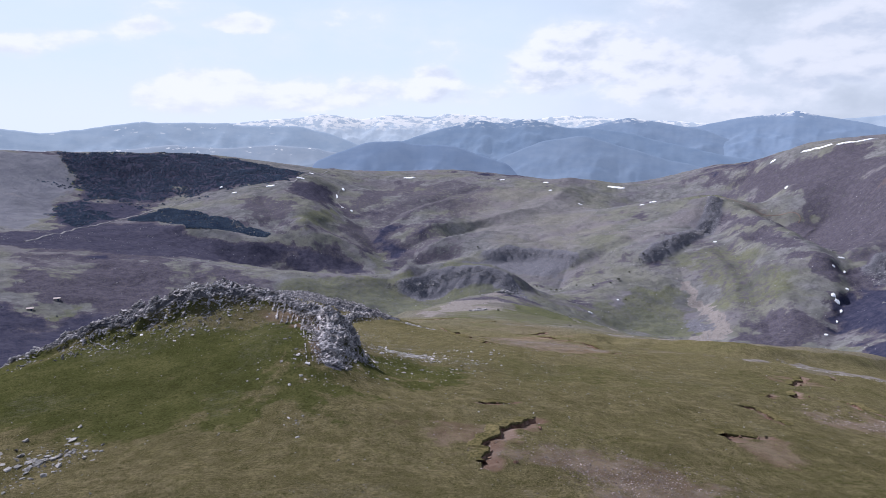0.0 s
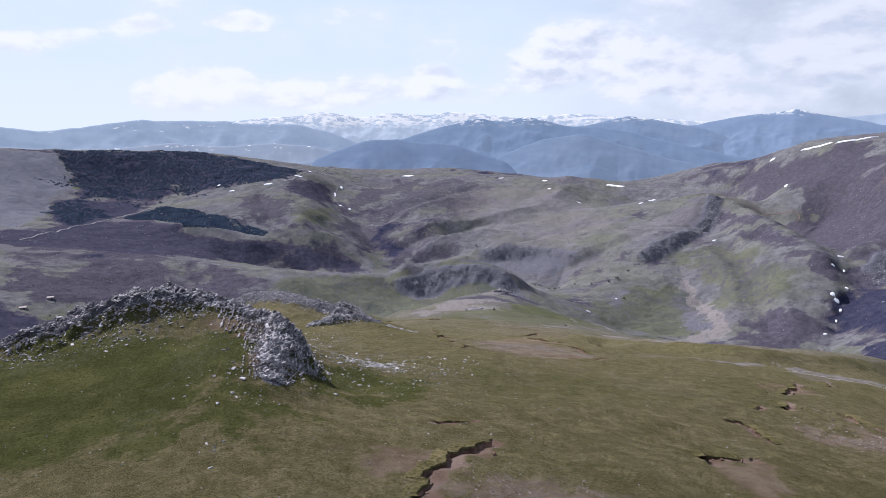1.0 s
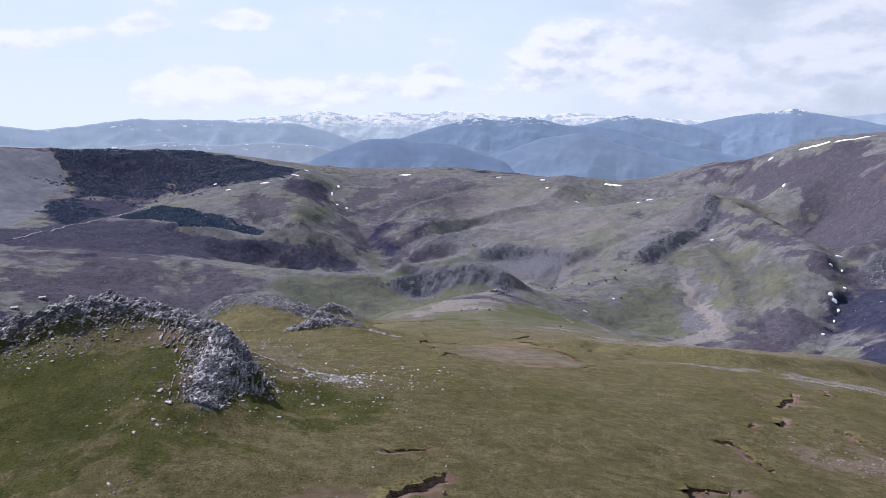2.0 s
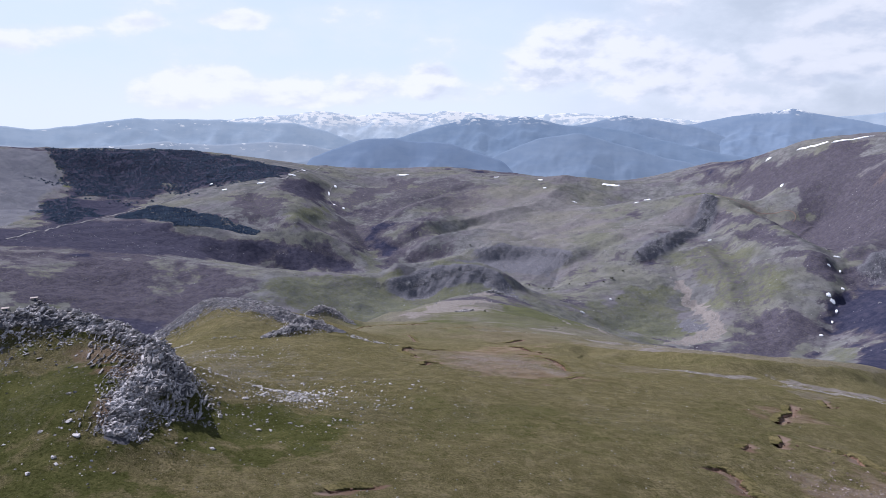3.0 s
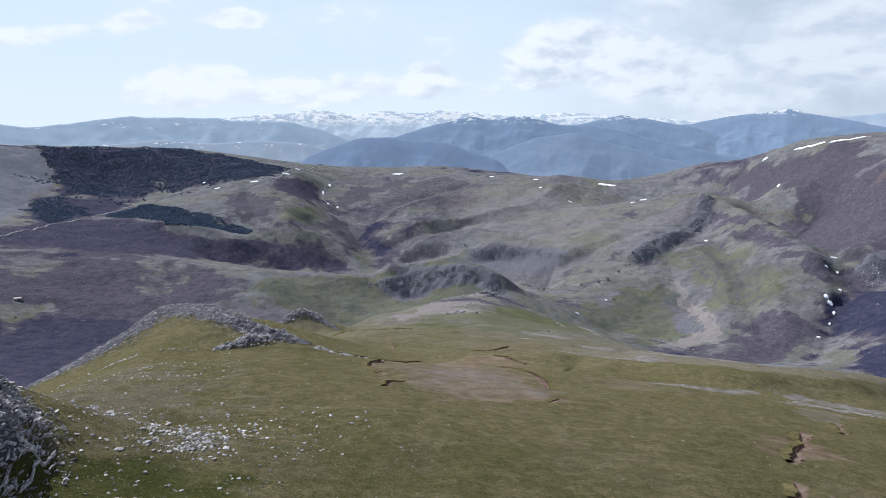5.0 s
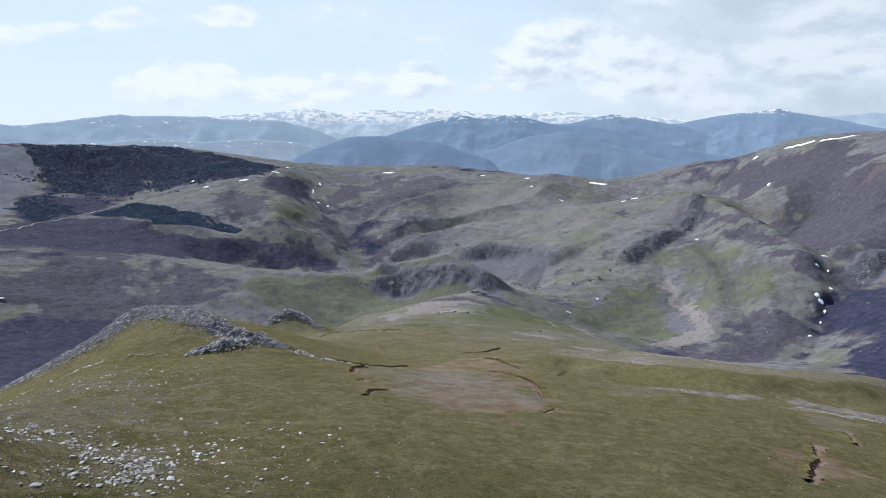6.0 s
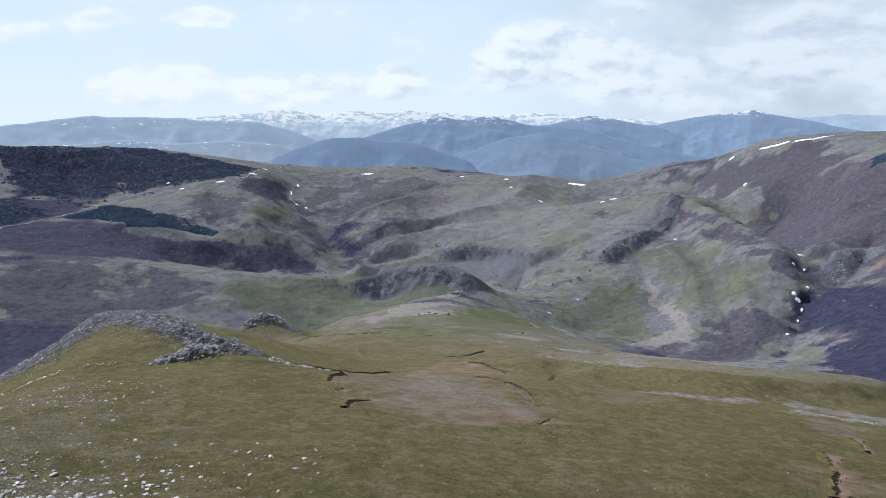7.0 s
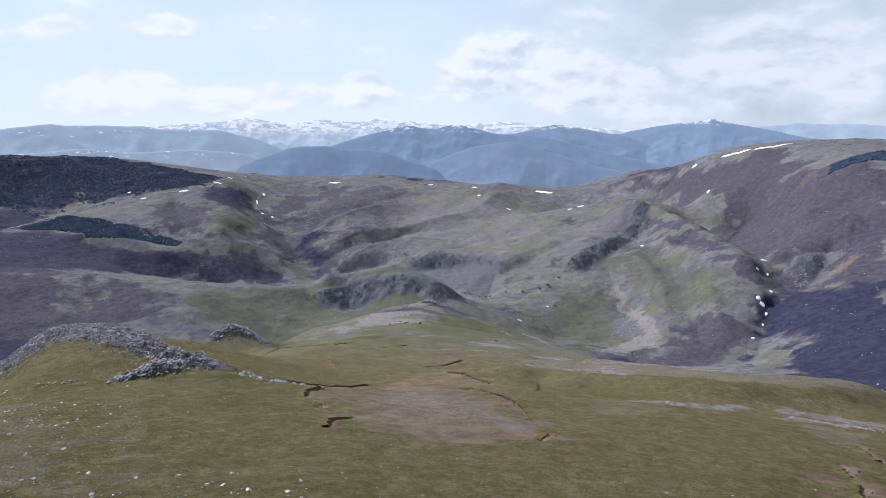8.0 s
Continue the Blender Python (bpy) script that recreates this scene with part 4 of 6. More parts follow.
    near = 1 - step01(r, 200, 330)
    stone[:] = np.maximum(stone, near * np.clip(0.10 + 0.5 * fine + 0.35 * mid, 0, 0.42))
    lush[:] = np.maximum(lush, near * np.clip(0.14 + 0.45 * fbm(x, y, 22, 4, 0.6, 79), 0, 0.42))
    return heather, stone, lush, earth, crag, field


cover = [np.clip(c, 0, 1) for c in covers(gx, gy, gz)]
# Share of dry moor turf and its painted haze, growing with distance
hazed_moor = 0.55 * step01(np.hypot(gx, gy), 130, 330) + 0.45 * step01(np.hypot(gx, gy), 400, 620)
rows, cols = gx.shape
ids = np.arange(rows * cols).reshape(rows, cols)
quads = np.stack([ids[:-1, :-1], ids[:-1, 1:], ids[1:, 1:], ids[1:, :-1]], -1).reshape(-1, 4)
vx = np.stack([gx.ravel(), gy.ravel(), gz.ravel()], -1)
du, dv = np.gradient(vx.reshape(rows, cols, 3), axis=0), np.gradient(vx.reshape(rows, cols, 3), axis=1)
nrm = np.cross(dv, du)
nrm *= np.sign(nrm[..., 2:] + 1e-12)
nrm = (nrm / (np.linalg.norm(nrm, axis=-1, keepdims=True) + 1e-12)).reshape(-1, 3)
mid_xy = vx[quads].mean(1)[:, :2]
owner = np.empty(len(quads), int)
wander = np.c_[fbm(mid_xy[:, 0], mid_xy[:, 1], 60, 3, 0.5, 80), fbm(mid_xy[:, 0], mid_xy[:, 1], 60, 3, 0.5, 90)] * 14
for k in range(0, len(quads), 40000):
    owner[k:k + 40000] = NODE_GROUP[spans((mid_xy + wander)[k:k + 40000], NODE_XY).argmin(1)]
owner[np.hypot(mid_xy[:, 0], mid_xy[:, 1]) < 140] = GROUPS.index("ground")
LAND_LABELS = {
    "ground": "sloping mountain pasture of short olive and straw-coloured grass",
    "plain": "wide hazy lowland stretching away beyond the hills",
    "west_hill": "dark forested hillside with heather and old fields",
    "heather_hill": "purple-brown heather slope turning to green pasture",
    "moor_hill": "broad grass and heather moorland hill with gullies",
    "rocky_hill": "grey rocky limestone hill with cliffs and scree",
    "east_hill": "brown heather hill with bare slopes and gullies",
}
for gi, gname in enumerate(GROUPS):
    fq = quads[owner == gi]
    used, inverse = np.unique(fq, return_inverse=True)
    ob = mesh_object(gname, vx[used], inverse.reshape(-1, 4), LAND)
    me = ob.data
    for layer, trio in (("cover", cover[:3]), ("cover_more", cover[3:])):
        at = me.color_attributes.new(layer, "FLOAT_COLOR", "POINT")
        rgba = np.ones((len(used), 4), np.float32)
        rgba[:, 3] = hazed_moor.ravel()[used]
        for ch in range(3):
            rgba[:, ch] = trio[ch].ravel()[used]
        at.data.foreach_set("color", rgba.ravel())
    me.normals_split_custom_set_from_vertices(nrm[used].astype(np.float32).tolist())
    tagged(ob, LAND_LABELS[gname], "ground" if gname in ("ground", "plain") else "hill", kind="structure")

# ---- far ranges, beyond the plain ----
RANGES = [
    ("west_range", 3800, [(-2496, 2865, -25), (-2267, 3050, 6), (-2091, 3172, -1), (-1954, 3259, -26), (-1810, 3342, -9), (-1673, 3411, 13), (-1554, 3468, 29), (-1353, 3551, 22), (-1165, 3618, 21), (-1082, 3643, 9), (-791, 3716, 2), (-642, 3746, -36), (-457, 3773, -107), (-268, 3790, -194)]),
    ("west_foothills", 3560, [(-2282, 2733, -127), (-1966, 2968, -84), (-1744, 3103, -111), (-1577, 3192, -104), (-1347, 3296, -87), (-1099, 3386, -103), (-885, 3448, -94), (-661, 3498, -108), (-489, 3526, -157), (-252, 3551, -214)]),
    ("snow_range", 4600, [(-1477, 4356, 8), (-1309, 4410, 29), (-1135, 4458, 40), (-956, 4500, 58), (-809, 4528, 76), (-698, 4547, 68), (-549, 4567, 42), (-320, 4589, 75), (-89, 4599, 55), (27, 4600, 78), (258, 4593, 65), (601, 4561, 30), (787, 4532, 63), (970, 4497, 58), (1149, 4454, 35), (1521, 4341, 25), (1713, 4269, 7), (1924, 4178, -18)]),
    ("blue_range", 3950, [(-476, 3921, -125), (-211, 3944, -80), (-11, 3950, -16), (156, 3947, 20), (222, 3944, 29), (354, 3934, 12), (500, 3918, 38), (709, 3886, -11), (897, 3847, -21), (1080, 3800, -50), (1256, 3745, -97), (1587, 3617, -170), (1739, 3547, -188)]),
    ("blue_foothill", 3250, [(-606, 3193, -159), (-499, 3211, -121), (-364, 3229, -75), (-228, 3242, -68), (-106, 3248, -88), (46, 3250, -91), (184, 3244, -135), (321, 3234, -185)]),
    ("blue_spur", 3420, [(165, 3416, -218), (337, 3404, -146), (505, 3382, -75), (697, 3348, -47), (885, 3303, -97), (1092, 3241, -160), (1287, 3169, -206)]),
    ("north_east_range", 4200, [(688, 4143, -44), (953, 4090, 3), (1112, 4050, 46), (1269, 4004, 19), (1508, 3920, -21), (1737, 3824, -111), (1921, 3735, -152), (2070, 3655, -180)]),
    ("east_range", 4350, [(1380, 4125, -36), (1532, 4071, -9), (1705, 4002, 30), (1869, 3928, 52), (2024, 3851, 76), (2125, 3796, 49), (2245, 3726, 24), (2399, 3629, -16), (2549, 3525, -51), (2664, 3439, -70)]),
    ("far_east_range", 4650, [(2248, 4070, 15), (2399, 3983, 34), (2558, 3883, 52), (2715, 3775, 53), (2931, 3610, 41), (3184, 3389, 13)]),
]
RANGE_LOOK = {   # colour with the haze in it, snow from, snow to, bareness
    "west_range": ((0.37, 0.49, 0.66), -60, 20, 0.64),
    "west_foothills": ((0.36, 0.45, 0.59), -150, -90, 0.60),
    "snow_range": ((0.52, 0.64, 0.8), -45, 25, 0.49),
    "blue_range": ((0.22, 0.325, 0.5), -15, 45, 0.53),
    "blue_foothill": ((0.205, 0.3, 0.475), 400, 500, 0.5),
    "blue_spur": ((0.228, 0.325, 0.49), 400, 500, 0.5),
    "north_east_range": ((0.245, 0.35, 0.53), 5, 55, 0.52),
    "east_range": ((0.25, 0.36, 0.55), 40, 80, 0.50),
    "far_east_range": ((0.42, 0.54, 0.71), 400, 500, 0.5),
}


def mountain_range(name, far, crest):
    crest = np.array(crest, float)
    first, last = 2 * crest[0] - crest[1], 2 * crest[-1] - crest[-2]
    crest = np.vstack([[*first[:2], crest[0, 2] - 160], crest, [*last[:2], crest[-1, 2] - 160]])
    run = np.r_[0, np.cumsum(np.hypot(*np.diff(crest[:, :2], axis=0).T))]
    s = np.arange(0, run[-1], 9.0)
    line = np.stack([np.interp(s, run, crest[:, k]) for k in range(3)], -1)
    kernel = np.hanning(9) / np.hanning(9).sum()
    line[:, 2] = np.convolve(np.pad(line[:, 2], 4, mode="edge"), kernel, "valid")
    line[:, 2] += fbm(s, s * 0 + far, 160, 5, 0.5, 3) * 5
    across = np.r_[np.linspace(-1, 0, 46)[:-1], np.linspace(0, 1, 12)]
    out = line[:, :2] / np.linalg.norm(line[:, :2], axis=1)[:, None]
    u, v = np.meshgrid(np.arange(len(s)), across, indexing="ij")
    depth = np.where(v < 0, v * 560, v * 240)
    x, y = line[u, 0] + out[u, 0] * depth, line[u, 1] + out[u, 1] * depth
    drop = np.abs(depth)
    spur = (ridged(x, y, 290, 5, 0.46, 5) - 0.9) * 30 * step01(drop, 10, 200)
    z = line[u, 2] - 0.55 * drop ** 1.02 + spur - 18 * step01(drop, 0, 200)
    ids = np.arange(x.size).reshape(x.shape)
    f = np.stack([ids[:-1, :-1], ids[1:, :-1], ids[1:, 1:], ids[:-1, 1:]], -1).reshape(-1, 4)
    haze_tint, low, high, streaks = RANGE_LOOK[name]
    ob = mesh_object(name, np.stack([x.ravel(), y.ravel(), z.ravel()], -1), f, distance_material(name, haze_tint, low, high, streaks))
    return tagged(ob, RANGE_WORDS[name], "mountain range", kind="structure")


RANGE_WORDS = {
    "west_range": "long hazy blue mountain ridge streaked with old snow",
    "west_foothills": "pale hazy foothills with thin strips of snow",
    "snow_range": "distant snow-covered mountain range under low clouds",
    "blue_range": "blue hazy mountain with snow patches near its summit",
    "blue_foothill": "dark blue wooded foothill in the haze",
    "blue_spur": "blue-grey mountain spur in the haze",
    "north_east_range": "blue mountain ridge with a little snow on top",
    "east_range": "rounded blue mountain with a faint snowy summit",
    "far_east_range": "very distant pale blue mountain ridge",
}
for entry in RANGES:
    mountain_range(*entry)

# ---- stones and rocks ----
def hull(points):
    bm = bmesh.new()
    for p in points:
        bm.verts.new(p)
    made = bmesh.ops.convex_hull(bm, input=bm.verts)
    bmesh.ops.delete(bm, geom=list({*made["geom_interior"], *made["geom_unused"]}), context="VERTS")
    bmesh.ops.triangulate(bm, faces=bm.faces)
    bmesh.ops.recalc_face_normals(bm, faces=bm.faces)
    bm.verts.index_update()
    v = np.array([x.co[:] for x in bm.verts])
    f = np.array([[q.index for q in x.verts] for x in bm.faces])
    bm.free()
    return v, f


def boulder_shape(seed, flat=0.55, corners=15):
    """A broken block: a box with its corners knocked off at random."""
    rs = np.random.RandomState(seed)
    p = rs.uniform(-1, 1, (corners, 3))
    p = p / np.maximum(np.abs(p).max(1)[:, None], 1e-6) * rs.uniform(0.72, 1.0, (corners, 1))
    return hull(p * (0.5, 0.40, 0.5 * flat))


BLOCKS = [boulder_shape(k, 0.45 + 0.06 * (k % 5), 13 + k % 5) for k in range(14)]
CHIPS = [boulder_shape(70 + k, 0.42 + 0.14 * (k % 4), 8) for k in range(16)]
SLABS = [boulder_shape(40 + k, 0.24 + 0.05 * (k % 4), 12 + k % 4) for k in range(12)]


def stone_material(name, dark, light, lichen):
    m, nt, bsdf = mat_nodes(name)
    pos = nt.nodes.new("ShaderNodeNewGeometry")
    info = nt.nodes.new("ShaderNodeObjectInfo").outputs["Random"]
    island = pos.outputs["Random Per Island"]
    p = pos.outputs["Position"]
    g1 = n_noise(nt, 1.3, 7, 0.7, p).outputs[0]
    g2 = n_noise(nt, 9.0, 4, 0.6, p).outputs[0]
    c = n_mix(nt, n_range(nt, g1, 0.32, 0.68), dark, light)
    c = n_mix(nt, n_range(nt, g2, 0.50, 0.64, 0.0, 0.75), c, lichen)
    tone = n_math(nt, "ADD", n_math(nt, "MULTIPLY", island, 0.75), n_math(nt, "MULTIPLY", info, 0.25))
    v = nt.nodes.new("ShaderNodeHueSaturation")
    link(nt, n_math(nt, "ADD", tone, 0.52), v.inputs["Value"])
    link(nt, c, v.inputs["Color"])
    link(nt, v.outputs[0], bsdf.inputs["Base Color"])
    bsdf.inputs["Roughness"].default_value = 0.9
    bsdf.inputs["Specular IOR Level"].default_value = 0.25
    bump = nt.nodes.new("ShaderNodeBump")
    bump.inputs["Strength"].default_value, bump.inputs["Distance"].default_value = 0.8, 0.08
    link(nt, n_noise(nt, 5.0, 6, 0.7, p).outputs[0], bump.inputs["Height"])
    link(nt, bump.outputs[0], bsdf.inputs["Normal"])
    return m


LIMESTONE = stone_material("limestone", (0.14, 0.134, 0.137), (0.52, 0.495, 0.515), (0.065, 0.062, 0.060))
CLIFF_ROCK = stone_material("cliff_limestone", (0.125, 0.123, 0.135), (0.30, 0.295, 0.31), (0.08, 0.08, 0.080))


def tilt(forward, up):
    """Axes for a slab: its length, width and thickness."""
    a = Vector(forward).normalized()
    n = Vector(up)
    n = (n - a * n.dot(a)).normalized()
    return Matrix((a, n.cross(a), n)).transposed()


BEDDING = tilt((0.90, 0.20, 0.36), (-0.34, 0.12, 0.93))
STEEP_BEDDING = tilt((-0.20, 0.96, 0.16), (-0.66, -0.10, 0.74))
LEVEL = Matrix.Identity(3)


def lay(x, y, size, axes, rs, loose, sink=0.25, stretch=(1, 1, 1)):
    """A pose for a rock on the ground, size metres long, turned from the given axes by up to loose radians."""
    turn = Euler(rs.uniform(-loose, loose, 3)).to_matrix()
    z = float(height(np.array([x]), np.array([y]))[0])
    scale = Matrix.Diagonal((size * stretch[0], size * stretch[1], size * stretch[2], 1))
    return Matrix.Translation((x, y, z + size * (0.22 - sink))) @ (axes @ turn).to_4x4() @ scale


def heights_at(xy):
    return height(xy[:, 0], xy[:, 1])


def joined(name, picks, material, parent=None):
    """One mesh of many rocks: picks are (shape, pose)."""
    vs, fs, start = [], [], 0
    for (v, f), m in picks:
        a = np.array(m)
        vs.append(v @ a[:3, :3].T + a[:3, 3])
        fs.append(f + start)
        start += len(v)
    ob = mesh_object(name, np.concatenate(vs), np.concatenate(fs), material, smooth=False)
    if parent:
        ob.parent = parent
    return tagged(ob, kind="stuff")


SHARED = {}


def shape_mesh(shapes, k, material, name):
    key = (id(shapes), k, material.name)
    if key not in SHARED:
        v, f = shapes[k]
        me = bpy.data.meshes.new(name)
        me.from_pydata(v.tolist(), [], f.tolist())
        me.materials.append(material)
        SHARED[key] = me
    return SHARED[key]


def outcrop(name, label, heap, count, sizes, seed, singles, material=LIMESTONE, axes=BEDDING, loose=0.5, spread=1.0, long=(0.9, 1.6), slabby=0.45):
    """A limestone outcrop: tilted slabs crowded along a spine."""
    rs = np.random.RandomState(seed)
    spine = np.array(heap, float)
    top = new(name)
    run = np.r_[0, np.cumsum(np.hypot(*np.diff(spine[:, :2], axis=0).T))]
    top.location = (*spine[len(spine) // 2, :2], float(lie(spine[len(spine) // 2, :1], spine[len(spine) // 2, 1:2])[0]))
    tagged(top, label, "rock outcrop")
    s = rs.uniform(0, run[-1], count)
    p = np.stack([np.interp(s, run, spine[:, k]) for k in range(4)], -1)
    ahead = np.stack([np.interp(s + 0.3, run, spine[:, k]) - np.interp(s - 0.3, run, spine[:, k]) for k in range(2)], -1)
    ahead /= np.linalg.norm(ahead, axis=1)[:, None] + 1e-9
    off = np.clip(rs.normal(0, 0.62, count), -1.35, 1.35) * p[:, 2] * spread
    xy = p[:, :2] + np.c_[-ahead[:, 1], ahead[:, 0]] * off[:, None]
    z = heights_at(xy)
    size = sizes[0] * (sizes[1] / sizes[0]) ** (rs.uniform(0, 1, count) ** 1.7)
    size *= np.where(np.abs(off) > p[:, 2] * 0.9, 0.6, 1.0)
    order = np.argsort(-size)
    picks = []
    for rank, i in enumerate(order):
        shapes = SLABS if rs.rand() < slabby else BLOCKS
        k = rs.randint(len(shapes))
        turn = Euler(rs.uniform(-loose, loose, 3)).to_matrix()
        sc = Matrix.Diagonal((size[i] * rs.uniform(*long), size[i] * 0.9, size[i] * rs.uniform(0.7, 1.1), 1))
        m = Matrix.Translation((*xy[i], z[i] + size[i] * rs.uniform(0.0, 0.34))) @ (axes @ turn).to_4x4() @ sc
        if rank < singles:
            ob = new("rock", shape_mesh(shapes, k, material, "rock"))
            ob.parent = top
            ob.matrix_parent_inverse = Matrix.Translation(-Vector(top.location))
            ob.matrix_basis = m
        else:
            picks.append((CHIPS[rs.randint(16)] if size[i] < 0.3 * sizes[1] else shapes[k], Matrix.Translation(-Vector(top.location)) @ m))
    if picks:
        joined("rubble", picks, material, top)
    return top


outcrop("rock_outcrop", "grey limestone outcrop of tilted slabs curving along a grassy crest", HEAPS["near_outcrop"], 34000, (0.05, 0.42), 3, 240, loose=0.75, long=(0.8, 1.6), spread=1.25)
outcrop("rock_outcrop", "loose broken limestone rubble caught on the crag", HEAPS["near_outcrop"][6:10], 1700, (0.08, 0.32), 13, 60, axes=STEEP_BEDDING, loose=0.34, spread=1.2, long=(0.8, 1.5))
outcrop("rock_outcrop", "tail of broken limestone blocks running down from the crag", HEAPS["near_outcrop"][8:], 1100, (0.08, 0.40), 14, 120, axes=STEEP_BEDDING, loose=0.4, spread=1.4)


def inside(poly, x, y):
    hit, q = np.zeros(len(x), bool), np.array(poly, float)
    for (x0, y0), (x1, y1) in zip(q, np.roll(q, -1, axis=0)):
        hit ^= ((y0 > y) != (y1 > y)) & (x < (x1 - x0) * (y - y0) / (y1 - y0 + 1e-9) + x0)
    return hit


def rock_ribs(label, poly, strike, spacing, sizes, seed, gaps=0.36, proud=0.04, thick=0.55):
    """Thin edges of steep limestone beds that break through the turf in rows."""
    rs = np.random.RandomState(seed)
    q = np.array(poly, float)
    mid = q.mean(0)
    top = new("rock_ribs")
    top.location = (*mid, float(heights_at(mid[None])[0]))
    d = np.array([math.cos(radians(strike)), math.sin(radians(strike))])
    n = np.array([-d[1], d[0]])
    for row in np.arange(-5, 5, spacing):
        row = row + rs.uniform(-0.3, 0.3) * spacing
        for step in np.arange(-6, 6, 0.36):
            p = mid + n * row + d * (step + rs.uniform(-0.2, 0.2))
            if not inside(poly, p[:1], p[1:])[0] or rs.rand() < gaps:
                continue
            size = rs.uniform(*sizes)
            z0, z1 = heights_at(np.array([p, p + d * 0.4]))
            turn = tilt((*d, np.clip((z1 - z0) / 0.4, -0.7, 0.7)), (0.78 * n[0] + rs.normal(0, .1), 0.78 * n[1], 0.62))
            k = rs.randint(len(SLABS))
            ob = new("rock", shape_mesh(SLABS, k, LIMESTONE, "rock"))
            ob.parent = top
            ob.matrix_basis = Matrix.Translation(Vector((p[0], p[1], z0 + proud * size)) - Vector(top.location)) @ (turn @ Euler(rs.normal(0, 0.12, 3)).to_matrix()).to_4x4() @ Matrix.Diagonal((size * rs.uniform(1.1, 1.9), size * 0.8, size * thick, 1))
    return tagged(top, label, "rock outcrop")


rock_ribs("thin limestone ribs breaking in rows through brown turf", [(-12.4, 49.2), (-10.1, 47.0), (-9.4, 48.9), (-9.8, 51.5), (-10.8, 53.5), (-12.0, 55.4), (-15.0, 55.1), (-13.9, 51.9)], 99, 0.42, (0.22, 0.55), 15)
rock_ribs("steep dark crag of close tilted limestone beds", [(-10.4, 55.0), (-8.2, 54.4), (-6.4, 51.4), (-5.9, 48.4), (-6.7, 45.9), (-8.5, 45.4), (-9.5, 48.3), (-10.2, 52.0)], 103, 0.27, (0.30, 0.62), 17, 0.06, 0.16, 0.9)
rock_ribs("low limestone ribs in the turf beside the crag's tail", [(-10.4, 46.9), (-8.6, 45.8), (-8.2, 42.0), (-9.6, 42.4)], 104, 0.5, (0.14, 0.34), 16)
outcrop("rock_outcrop", "domed grey limestone outcrop covered in loose rubble", HEAPS["middle_outcrop"], 27000, (0.07, 0.36), 4, 300, loose=0.8)
outcrop("rock_outcrop", "low arm of broken grey rocks below the outcrop", HEAPS["middle_arm"], 1100, (0.14, 0.6), 5, 100)
outcrop("rock_outcrop", "small conical grey rock knoll on the ridge", HEAPS["lower_outcrop"], 1500, (0.2, 0.95), 6, 120)
outcrop("rock_outcrop", "grey rocks along a grassy knob", [(20, 452, 5, 1), (26, 449, 4, 1), (31, 450, 4, 1)], 160, (0.5, 2.6), 7, 40)
outcrop("rock_outcrop", "dark rock at the end of the grassy knob", [(50, 603, 4, 1), (56, 605, 5, 1), (63, 600, 5, 1)], 140, (0.8, 4.5), 8, 40, CLIFF_ROCK)
# fallen and standing blocks along the cliffs of the hills beyond
FAR_ROCKS = [("crag", "dark limestone crag on a green knoll", 0, 1300, (0.6, 1.9), 7), ("cliff", "long grey cliff band above a scree slope", 1, 1500, (0.5, 1.7), 8),
             ("cliff", "dark cliff curving down from a rocky hilltop", 2, 2300, (0.6, 2.4), 8),
             ("cliff", "reddish broken cliffs over a dark heather slope", 3, 500, (0.6, 2.2), 9)]
for seed, (name, words, index, count, sizes, wide) in enumerate(FAR_ROCKS):
    outcrop(name, words, [(qx, qy, wide, 1) for qx, qy in CLIFFS[index][2]], count, sizes, 60 + seed, 60, CLIFF_ROCK, loose=0.9)

# ---- torn turf edges ----
def earth_material():
    m, nt, bsdf = mat_nodes("raw_earth")
    p = nt.nodes.new("ShaderNodeNewGeometry").outputs["Position"]
    c = n_mix(nt, n_range(nt, n_noise(nt, 1.7, 6, 0.7, p).outputs[0], 0.35, 0.65), (0.085, 0.046, 0.030), (0.21, 0.125, 0.088))
    c = n_mix(nt, n_range(nt, n_noise(nt, 9, 4, 0.7, p).outputs[0], 0.5, 0.7, 0, 0.6), c, (0.028, 0.018, 0.013))
    link(nt, c, bsdf.inputs["Base Color"])
    bsdf.inputs["Roughness"].default_value = 1.0
    bump = nt.nodes.new("ShaderNodeBump")
    bump.inputs["Strength"].default_value, bump.inputs["Distance"].default_value = 1.0, 0.1
    link(nt, n_noise(nt, 6, 5, 0.7, p).outputs[0], bump.inputs["Height"])
    link(nt, bump.outputs[0], bsdf.inputs["Normal"])
    return m


